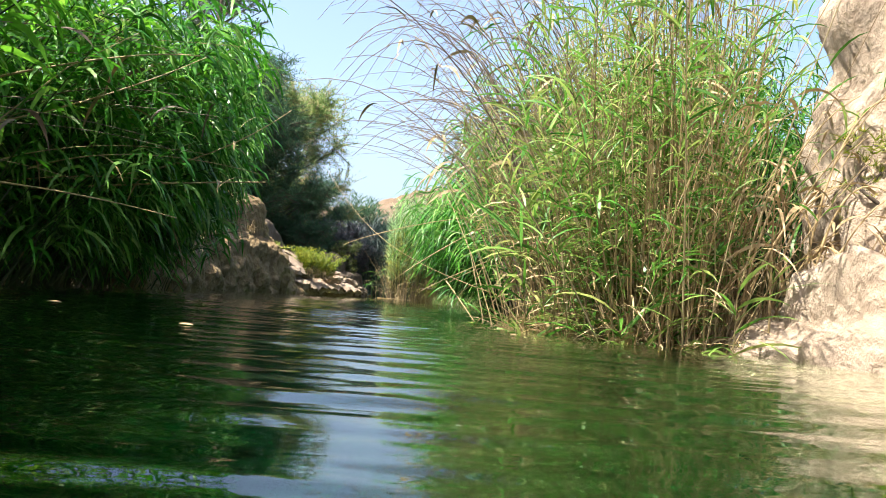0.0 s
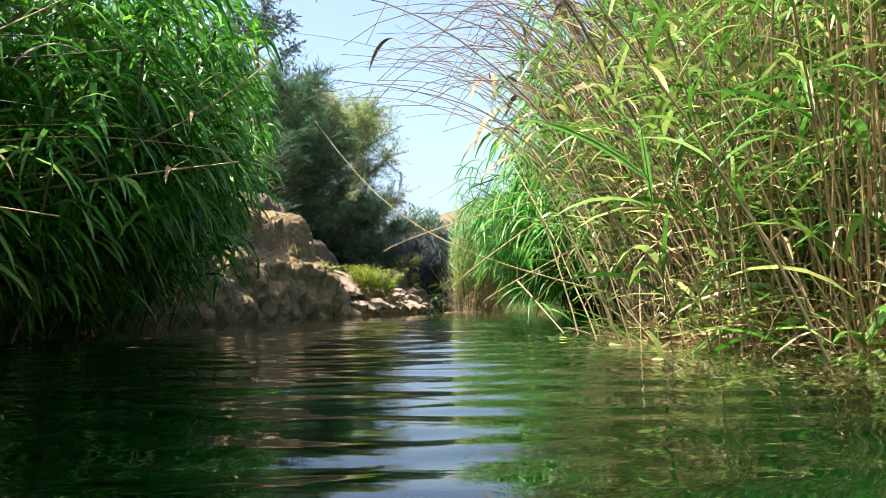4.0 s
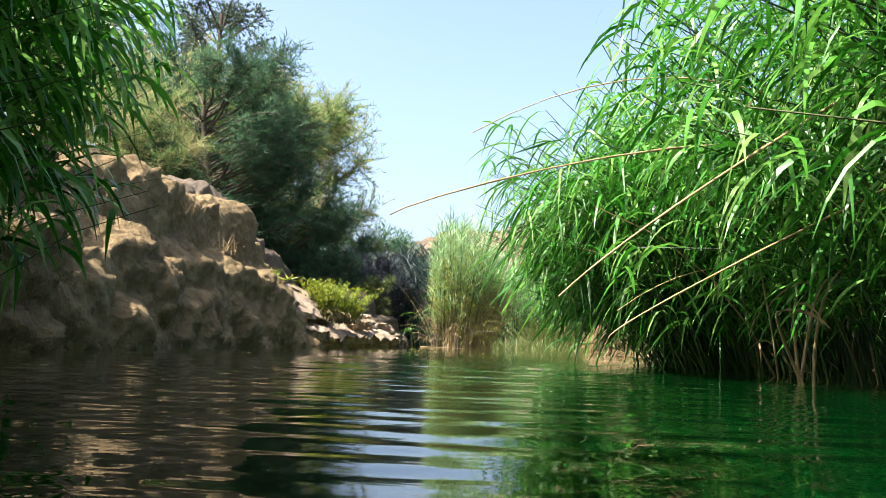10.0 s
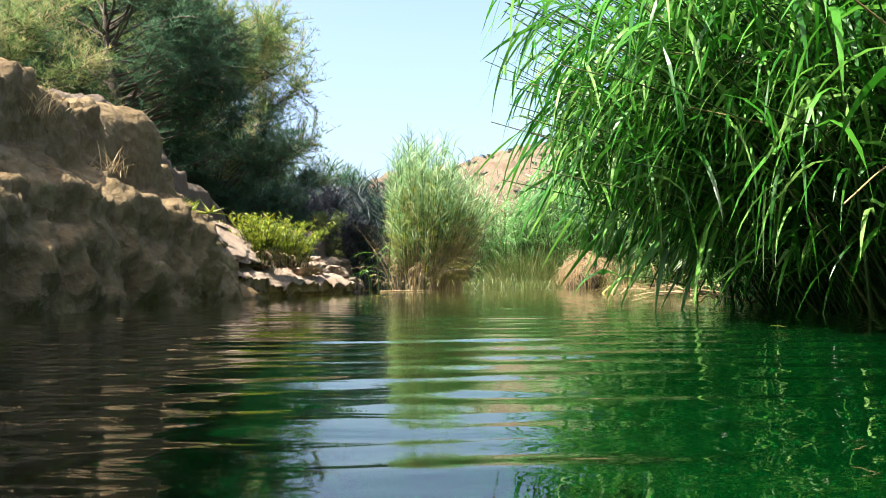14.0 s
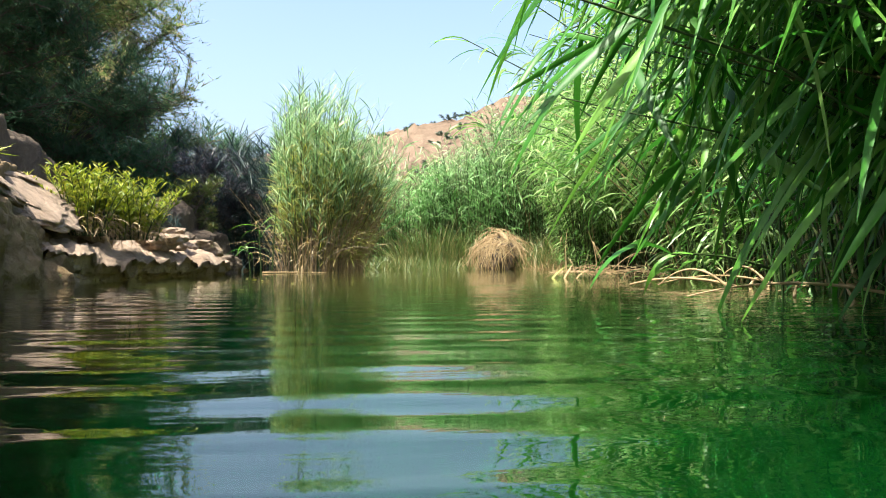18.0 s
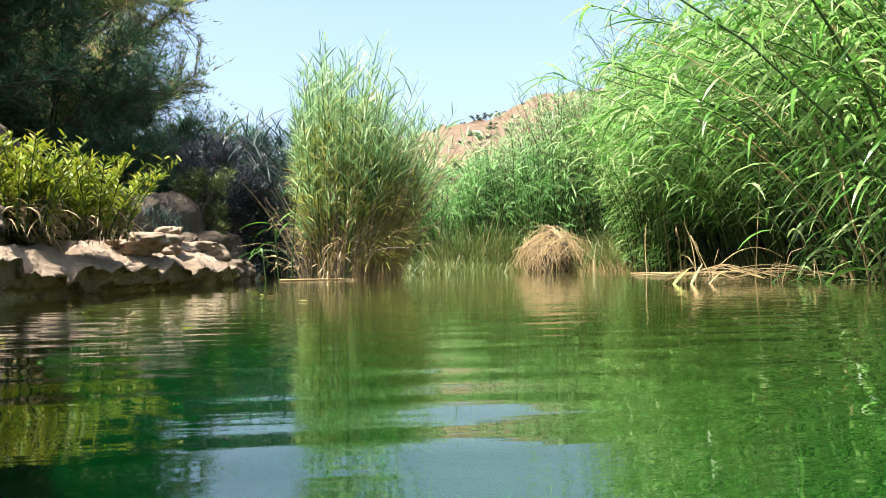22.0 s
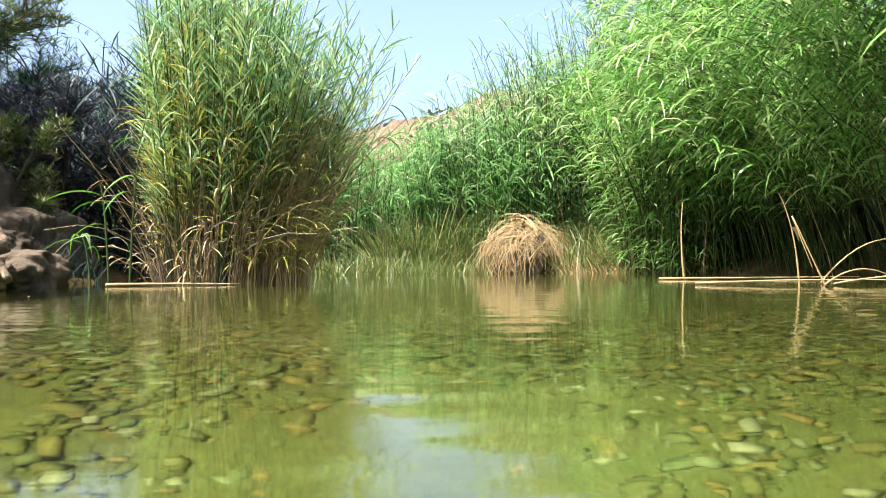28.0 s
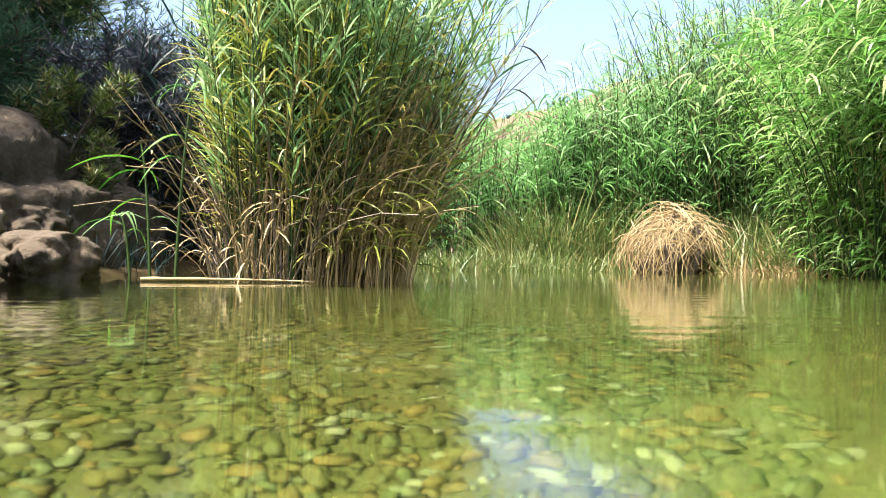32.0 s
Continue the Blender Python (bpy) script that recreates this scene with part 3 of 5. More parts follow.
# The bank's tree shade is put into its colour by the dark earth.
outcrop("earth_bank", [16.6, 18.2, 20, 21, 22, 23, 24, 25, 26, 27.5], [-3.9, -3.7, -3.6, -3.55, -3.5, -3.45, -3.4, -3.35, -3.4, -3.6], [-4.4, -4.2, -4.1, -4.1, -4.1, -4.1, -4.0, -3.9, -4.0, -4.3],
        [0.2, 1.7, 2.3, 2.3, 2.1, 1.9, 1.7, 1.5, 1.2, 0.8], [-9, -9, -9, -9, -9, -9, -9, -9, -9, -9], "steep earth bank, coloured dark for the shade of the trees", M_EARTH, 63.0, 0.16)


def boulder(x, y, z, sx, sy, sz, rz, seed, mat, label, flat=0.0, name="boulder"):
    bm = bmesh.new()
    bmesh.ops.create_icosphere(bm, subdivisions=5, radius=1.0)
    for vert in bm.verts:
        q = vert.co.copy()
        r = 1 + 0.42 * noise.fractal(q * 1.2 + Vector((seed, 0, 0)), 0.9, 2.0, 3) + 0.07 * noise.fractal(q * 3.5 + Vector((0, seed, 0)), 0.9, 2.0, 3)
        r -= 0.10 * max(0.0, 0.35 - noise.voronoi(q * 2.3 + Vector((seed, seed, 0)))[0][0])
        q = q * r
        if flat and q.z > flat:
            q.z = flat + (q.z - flat) * 0.35
        vert.co = Vector((q.x * sx, q.y * sy, q.z * sz))
    ob = part(name, bm, mat, None)
    ob.matrix_world = pose(x, y, z, 0, 0, rz)
    return tagged(ob, label, "rock", "rocks on the bank")


for i, (x, y, z, sx, sy, sz, tilt) in enumerate([(-2.44, 19.5, 0.66, 0.40, 0.62, 0.08, 36), (-2.46, 20.5, 0.58, 0.38, 0.60, 0.08, 34), (-2.80, 20.0, 0.88, 0.36, 0.66, 0.08, 18), (-2.46, 18.7, 0.76, 0.34, 0.46, 0.08, 40)]):
    slab = boulder(x, y, z, sx, sy, sz, 0, 5.3 * i + 2, M_LEDGE, "pale flat weathered rock slab", 0.4, "slab")
    slab.matrix_world = pose(x, y, z, 0, tilt, 8 * i - 12)
    slab.parent = rock_bank
    for key in ("category", "group"):
        del slab[key]

outcrop("rock_ledge", [18.9, 20.0, 21.0, 22.0, 22.8, 23.5, 23.9, 24.15], [-2.20, -1.98, -1.86, -1.76, -1.64, -1.54, -1.58, -1.85], [-2.05, -1.78, -1.64, -1.56, -1.44, -1.36, -1.44, -1.8],
        [0.22, 0.20, 0.18, 0.16, 0.13, 0.12, 0.12, 0.02], [-3.0, -2.75, -2.65, -2.6, -2.5, -2.4, -2.4, -2.5], "low pale water-worn rock ledge at the edge of the water", M_LEDGE, 52.0, 0.09, 0.30, (1.2, 0.8, 2.0), 0.25, 0.8)
for i, (x, y, z, sx, sy, sz, rz) in enumerate([
    (-2.15, 22.7, 0.36, 0.34, 0.55, 0.16, 12), (-1.95, 23.9, 0.30, 0.30, 0.44, 0.18, -15), (-1.72, 24.7, 0.10, 0.28, 0.34, 0.20, 30), (-2.05, 25.3, 0.30, 0.24, 0.30, 0.16, 15),
    (-2.04, 23.45, 0.50, 0.12, 0.14, 0.10, 30), (-1.85, 21.6, 0.36, 0.20, 0.34, 0.10, -8), (-2.3, 24.6, 0.42, 0.26, 0.30, 0.16, 40)]):
    # Limestone past y 24.5 takes the earth colour, standing for tree shade.
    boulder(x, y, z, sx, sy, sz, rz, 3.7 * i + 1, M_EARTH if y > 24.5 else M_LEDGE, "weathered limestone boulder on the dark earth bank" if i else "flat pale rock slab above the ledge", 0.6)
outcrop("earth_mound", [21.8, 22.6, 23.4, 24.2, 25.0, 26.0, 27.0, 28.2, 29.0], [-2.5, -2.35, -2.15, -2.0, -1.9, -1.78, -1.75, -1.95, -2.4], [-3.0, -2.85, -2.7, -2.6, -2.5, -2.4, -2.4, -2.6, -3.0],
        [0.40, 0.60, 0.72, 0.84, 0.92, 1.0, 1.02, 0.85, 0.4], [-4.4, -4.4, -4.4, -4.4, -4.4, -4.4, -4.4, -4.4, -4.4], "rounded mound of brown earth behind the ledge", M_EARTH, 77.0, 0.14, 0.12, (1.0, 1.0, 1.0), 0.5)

outcrop("rock_shelf", [3.0, 4.5, 5.2, 5.8, 6.3, 6.8, 7.4, 8.2], [2.8, 2.62, 2.50, 2.38, 2.24, 2.22, 2.5, 3.0], [3.1, 3.0, 2.9, 2.85, 2.75, 2.7, 3.0, 3.3],
        [0.62, 0.55, 0.50, 0.48, 0.44, 0.42, 0.45, 0.5], [4.4, 4.4, 4.4, 4.4, 4.4, 4.4, 4.4, 4.4], "sunlit pale sandy rock shelf at the foot of the bank", M_ROCK_PALE, 21.0, 0.14)
outcrop("bank_cliff", [3.0, 5.0, 6.0, 7.0, 8.0, 9.5, 11.0], [3.7, 3.35, 3.15, 3.0, 3.1, 3.7, 4.4], [5.0, 4.5, 4.1, 3.9, 4.0, 4.7, 5.3],
        [4.2, 4.2, 4.0, 3.8, 3.6, 3.2, 2.6], [9, 9, 9, 9, 9, 9, 9], "tall sunlit tan conglomerate cliff behind the reeds", M_ROCK_PALE, 33.0, 0.3)


# ---- cane thickets ----
def leaf_variants(mat, rise=0.45, half=0.021):
    """Folded, drooping single leaves one metre long."""
    out = []
    for droop in (0.9, 1.5, 2.1, 2.8):
        p = blade_paths(np.zeros((1, 3)), np.array([[1.0, 0.0, rise]]), np.ones(1), np.array([droop]), 6)[0]
        t = unit(np.gradient(p, axis=0))
        side = np.array([0.0, 1.0, 0.0])
        nrm = np.cross(t, side)
        prof = np.interp(np.linspace(0, 1, 7), np.linspace(0, 1, 6), PROFILE)[:, None] * half
        v = np.stack([p - side * prof - nrm * prof * 0.35, p, p + side * prof - nrm * prof * 0.35], 1).reshape(-1, 3)
        f = np.array([[a * 3 + b, a * 3 + b + 1, a * 3 + b + 4, a * 3 + b + 3] for a in range(6) for b in range(2)])
        ob = mesh_np("leaf", v, f, mat, smooth=True)
        me = ob.data
        bpy.data.objects.remove(ob)
        out.append(me)
    return out


LEAVES = leaf_variants(M_CANE_ONE)
HANGING_LEAVES = leaf_variants(M_CANE_ONE, -0.9, 0.027)
PALE_LEAVES = leaf_variants(M_REED)


def lay_leaf(root, me, at, way, size, roll):
    """One leaf object on its thing, pointing along way."""
    ob = new("leaf", me)
    ob.parent = root
    x = Vector((way[0], way[1], 0.0)).normalized()
    y = Vector((-x.y, x.x, 0.0))
    m = Matrix((x, y, Vector((0, 0, 1)))).transposed().to_4x4()
    ob.matrix_basis = Matrix.Translation(at) @ m @ Euler((roll, 0, 0)).to_matrix().to_4x4() @ Matrix.Diagonal((size, size, size, 1))
    return ob


def thicket(name, line, depth, n, hgt, lean, bend, per, leaf_l, leaf_w, droop, label, seed, mats, s_lo=0.25, stem_r=0.011, spread=0.16, up=0.45, dry=0.12, pull=0.5, segs=5, singles=0, skirt=0, lim=None, steep=(9.0, 0.0), tuck=0.0, tz=0.95, low=None, slope=None, gap=0.42):
    """A stand of canes behind a line of bank: stalks, green leaves, dry stalks, leaves near the water."""
    rng = np.random.default_rng(seed)
    xy, nrm = poly_points(rng, line, n, depth)
    nrm = nrm * math.copysign(1, depth)
    z = np.clip(ground_z(xy[:, 0], xy[:, 1]), -0.9, 3.0) - 0.05
    base = np.column_stack([xy, z])
    h = (hgt[0] + (hgt[1] - hgt[0]) * rng.random(n)) - np.minimum(z, 0) * 0.9
    if slope:
        h = h * np.interp(xy[:, 0], *slope)
    ld = -nrm * (lean[0] + (lean[1] - lean[0]) * rng.random(n))[:, None] + rng.normal(0, spread, (n, 2))
    bd = bend[0] + (bend[1] - bend[0]) * rng.random(n)
    if lim:
        # the canopy's reach over the stream
        reach = base[:, 0] + ld[:, 0] * h
        edge = np.interp(base[:, 1] + ld[:, 1] * h, lim[0], lim[1])
        over = (reach - edge) * math.copysign(1, depth) < 0
        ld[:, 0] = np.where(over, (edge - base[:, 0]) / h * (0.75 + 0.25 * rng.random(n)), ld[:, 0])
    paths = stalk_paths(base, ld, h, bd)
    root = thing(name, float(xy[:, 0].mean()), float(xy[:, 1].mean()), 0.0, label, "reeds", kind="stuff")
    inv = -np.array(root.location)
    ok = clear_of_line(paths, gap)
    if lim:
        gone = (paths[..., 0] - np.interp(paths[..., 1], lim[0], lim[1])) * math.copysign(1, depth) - steep[1] * np.clip(paths[..., 2] - steep[0], 0, None)
        ok &= gone.min(axis=1) > -0.05
    paths, nrm, n = paths[ok], nrm[ok], int(ok.sum())
    taper = np.linspace(1, 0.3, paths.shape[1])[None]
    isdry = rng.random(n) < dry
    for nm, pick, mat in (("stalk", ~isdry, mats[1]), ("dry_stalk", isdry, mats[2])):
        if pick.sum():
            v, f = tubes(paths[pick], stem_r * (0.6 + 0.6 * rng.random(int(pick.sum())))[:, None] * taper)
            tagged(mesh_np(nm, v + inv, f, mat, root), kind="stuff")
    b, d, ln, wd, dr = leafy(rng, paths[~isdry], per, s_lo, 1.0, *leaf_l, *leaf_w, droop, up, -nrm[~isdry] * pull)
    if lim:
        p = blade_paths(b, d, ln, dr, segs)
        past = ((p[..., 0] - np.interp(p[..., 1], lim[0], lim[1])) * math.copysign(1, depth) - steep[1] * np.clip(p[..., 2] - steep[0], 0, None) - tuck * np.clip(tz - p[..., 2], 0, None)).min(axis=1)
        ok = past > rng.normal(-0.06, 0.06, len(p))
        if low is not None:
            ok &= p[..., 2].min(axis=1) > rng.normal(low, 0.10, len(p))
        tail = np.repeat(nrm[~isdry], per, axis=0)[ok]
        b, d, ln, wd, dr = b[ok], d[ok], ln[ok], wd[ok], dr[ok]
    else:
        tail = np.repeat(nrm[~isdry], per, axis=0)
    v, f = blades(rng, b, d, ln, wd, dr, segs, gap)
    tagged(mesh_np("foliage", v + inv, f, mats[0], root), kind="stuff")
    if isdry.any():
        b2, d2, l2, w2, r2 = leafy(rng, paths[isdry], max(3, per // 5), 0.1, 0.9, leaf_l[0] * 0.6, leaf_l[1] * 0.7, leaf_w[0] * 0.4, leaf_w[1] * 0.5, droop * 1.3, 0.2)
        v, f = blades(rng, b2, d2, l2, w2, r2, 4)
        tagged(mesh_np("dry_foliage", v + inv, f, mats[2], root), kind="stuff")
    if skirt:
        q, qn = poly_points(rng, line, skirt, depth * 0.35)
        qz = np.clip(ground_z(q[:, 0], q[:, 1]), -0.15, 2) - 0.02
        qn = qn * math.copysign(1, depth)
        az = rng.random(skirt) * 2 * np.pi
        d3 = np.column_stack([np.cos(az), np.sin(az), 1.0 + 1.2 * rng.random(skirt)])
        d3[:, :2] -= qn * 0.5
        v, f = blades(rng, np.column_stack([q, qz]), d3, 0.18 + 0.42 * rng.random(skirt), 0.008 + 0.012 * rng.random(skirt), 0.8 + 1.6 * rng.random(skirt), 5)
        half = len(f) // 10 * 5
        nvh = half // 5 * 12
        tagged(mesh_np("low_foliage", v[:nvh] + inv, f[:half], mats[0], root), kind="stuff")
        tagged(mesh_np("dry_litter", v[nvh:] + inv, f[half:] - nvh, M_STRAW, root), kind="stuff")
    if singles:
        front = np.argsort(np.einsum("ij,ij->i", b[:, :2] - xy.mean(axis=0), tail) + rng.normal(0, 0.25, len(b)))
        made = 0
        for i in front:
            tip = b[i] + unit(d[i]) * ln[i]
            if clear_of_line(np.stack([b[i], tip])[None], 0.75, 1.3)[0]:
                lay_leaf(root, LEAVES[int(rng.integers(0, 4))], Vector(b[i] + inv), d[i], float(ln[i]), float(rng.normal(0, 0.5)))
                made += 1
            if made >= singles:
                break
    return root


LEFT_REACH = ([2, 5, 8, 9, 10, 11, 11.8, 12.5], [0.2, 0.05, -0.38, -0.50, -0.68, -0.92, -1.2, -1.55])
RIGHT_REACH = ([6, 9, 11, 13.5, 14.6, 15.3, 15.9, 17, 18], [0.85, 0.75, 0.70, 0.72, 0.85, 1.15, 1.45, 1.90, 2.0])
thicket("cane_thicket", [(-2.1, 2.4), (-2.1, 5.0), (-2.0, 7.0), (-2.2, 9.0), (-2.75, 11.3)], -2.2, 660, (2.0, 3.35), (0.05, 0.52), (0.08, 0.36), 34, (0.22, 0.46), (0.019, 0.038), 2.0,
        "dark green giant cane thicket overhanging the shaded bank", 11, (M_CANE_LIFTED, M_STEM, M_DRY), s_lo=0.32, up=0.3, dry=0.08, singles=240, lim=LEFT_REACH, tuck=0.75, tz=1.35, low=0.68, segs=4)
# Canes added out of sight, only to block sky and sun behind the thicket.
thicket("shade_cane_screen", [(-4.2, 1.0), (-4.2, 6.0), (-4.5, 9.8)], -2.2, 300, (2.4, 3.4), (0.0, 0.25), (0.03, 0.2), 24, (0.4, 0.8), (0.05, 0.09), 1.6,
        "tall unseen canes added behind the thicket to block light", 25, (M_CANE_LIFTED, M_STEM, M_DRY), s_lo=0.08, dry=0.05, segs=3)
thicket("cane_thicket", [(-2.0, 7.6), (-2.05, 9.4), (-2.15, 10.9)], -1.0, 480, (1.5, 2.8), (0.30, 0.74), (0.10, 0.36), 34, (0.22, 0.44), (0.014, 0.030), 2.4,
        "low drooping green canes hanging down to the dark water", 17, (M_CANE, M_STEM, M_DRY), s_lo=0.18, up=0.2, dry=0.02, singles=120, lim=LEFT_REACH, tuck=0.3, tz=1.15, segs=4, low=0.12, stem_r=0.006)
thicket("reed_thicket", [(1.98, 6.85), (1.78, 7.0), (1.54, 7.5), (1.6, 8.6), (2.05, 9.5)], 0.9, 1100, (1.0, 3.2), (0.0, 0.40), (0.02, 0.18), 28, (0.12, 0.30), (0.007, 0.015), 1.2,
        "golden green reed thicket with many dry stalks on the bank", 12, (M_GOLD, M_DRY, M_DRY), dry=0.40, s_lo=0.16, stem_r=0.0058, skirt=1200, singles=60, lim=RIGHT_REACH, steep=(0.9, 0.62), up=0.9, low=0.16)
thicket("dry_reed_stand", [(2.15, 6.85), (1.85, 7.0), (1.55, 7.25)], 0.25, 170, (0.4, 1.3), (-0.05, 0.25), (0.02, 0.35), 32, (0.22, 0.45), (0.011, 0.022), 1.0,
        "bright golden dry reeds at the sunlit edge of the bank", 24, (M_GOLD, M_DRY, M_STRAW), dry=0.9, s_lo=0.15, stem_r=0.005, skirt=300, up=0.8)
thicket("cane_thicket", [(2.3, 9.6), (2.2, 12.2), (1.75, 14.0), (1.6, 15.2), (1.75, 16.0), (2.5, 17.0)], 2.2, 980, (1.9, 3.4), (0.12, 0.55), (0.12, 0.50), 34, (0.22, 0.50), (0.011, 0.024), 2.5,
        "bright green giant cane thicket with long drooping leaves over the water", 13, (M_CANE, M_STEM, M_DRY), dry=0.04, s_lo=0.24, up=0.25, stem_r=0.008, skirt=160, singles=300, lim=RIGHT_REACH, steep=(1.8, 0.6), tuck=0.5, low=0.22)
thicket("cane_thicket", [(1.75, 13.5), (1.75, 14.2), (1.85, 15.0)], 0.7, 200, (1.6, 2.5), (0.40, 0.84), (0.15, 0.42), 18, (0.30, 0.62), (0.010, 0.020), 2.6,
        "low bending canes whose long leaves hang close over the water", 26, (M_CANE, M_STEM, M_DRY), dry=0.03, s_lo=0.35, up=0.2, stem_r=0.007, singles=60, lim=([12.6, 13.4, 14.2, 14.7, 15.2, 15.8], [0.65, 0.40, 0.10, 0.25, 0.60, 1.2]), gap=0.24, segs=6, tuck=1.0, tz=0.80, low=0.10)
thicket("cane_thicket", [(2.0, 15.9), (2.8, 17.0)], 1.0, 300, (1.7, 2.7), (0.0, 0.22), (0.04, 0.25), 26, (0.28, 0.52), (0.014, 0.028), 1.9,
        "dense shaded canes standing deep inside the thicket", 27, (M_CANE, M_STEM, M_DRY), dry=0.03, s_lo=0.04, segs=4)
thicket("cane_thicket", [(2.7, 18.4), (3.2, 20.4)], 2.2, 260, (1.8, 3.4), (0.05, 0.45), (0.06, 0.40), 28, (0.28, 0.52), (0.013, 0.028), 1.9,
        "sunlit green cane thicket at the bend of the bank", 18, (M_CANE_SUNLIT, M_STEM, M_DRY), dry=0.08, s_lo=0.14, skirt=260, singles=60)
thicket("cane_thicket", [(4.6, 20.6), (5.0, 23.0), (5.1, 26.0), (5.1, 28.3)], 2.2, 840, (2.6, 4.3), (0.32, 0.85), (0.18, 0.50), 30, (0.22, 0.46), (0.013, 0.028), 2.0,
        "green cane thicket arching over a dark hollow above dead canes", 14, (M_CANE_SUNLIT, M_STEM, M_DRY), dry=0.02, s_lo=0.14, stem_r=0.007, singles=160, up=0.25, lim=([18, 20, 23, 26, 28], [2.2, 2.4, 2.65, 3.0, 3.2]), tuck=0.6, tz=1.4, segs=4, low=0.62)
# Back canes take the dark leaf so the hollow reads as deep shade.
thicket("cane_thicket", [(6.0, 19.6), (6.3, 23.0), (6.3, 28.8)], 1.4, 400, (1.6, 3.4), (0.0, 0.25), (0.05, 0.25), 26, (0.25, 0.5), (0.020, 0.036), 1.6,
        "canes at the back of the hollow, coloured dark for shade", 20, (M_REED_DARK, M_STEM, M_DRY_GREY), dry=0.03, s_lo=0.06)
thicket("cane_thicket", [(4.8, 27.9), (4.55, 28.6), (4.6, 29.6), (4.9, 31.3)], 2.0, 620, (2.0, 3.3), (-0.08, 0.20), (0.04, 0.22), 26, (0.22, 0.44), (0.014, 0.028), 1.7,
        "sunlit green cane thicket along the bank beside the tussock", 19, (M_CANE_SUNLIT, M_STEM, M_DRY), dry=0.06, s_lo=0.10, skirt=700, singles=60)
thicket("reed_bed", [(4.9, 31.4), (2.4, 32.0), (0.4, 32.6), (-2.2, 33.2)], 2.4, 1100, (1.5, 2.6), (0.0, 0.18), (0.02, 0.10), 18, (0.25, 0.5), (0.014, 0.028), 1.0,
        "pale green reed bed closing the end of the stream", 15, (M_REED_FAR, M_STEM, M_DRY), dry=0.06, s_lo=0.06, up=0.9, pull=0.2, skirt=1800, segs=3)
thicket("reed_bed", [(6.8, 29.4), (5.4, 30.8), (4.3, 31.6), (3.3, 32.1), (2.2, 32.5)], 1.6, 900, (0.72, 1.0), (0.0, 0.16), (0.02, 0.10), 22, (0.20, 0.42), (0.012, 0.024), 1.0,
        "tall blue-green reeds sloping down towards the end of the stream", 22, (M_REED, M_STEM, M_DRY), dry=0.05, s_lo=0.10, up=0.9, pull=0.2, segs=3, slope=([1.5, 2.5, 3.3, 4.0, 5.0, 6.5], [2.5, 2.8, 3.15, 3.5, 4.0, 4.8]))
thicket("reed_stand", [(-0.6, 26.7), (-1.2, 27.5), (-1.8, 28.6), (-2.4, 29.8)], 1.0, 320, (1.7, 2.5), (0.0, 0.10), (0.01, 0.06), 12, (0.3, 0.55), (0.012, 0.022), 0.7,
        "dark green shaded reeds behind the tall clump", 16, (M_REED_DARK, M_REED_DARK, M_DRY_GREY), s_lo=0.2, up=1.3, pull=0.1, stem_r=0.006)


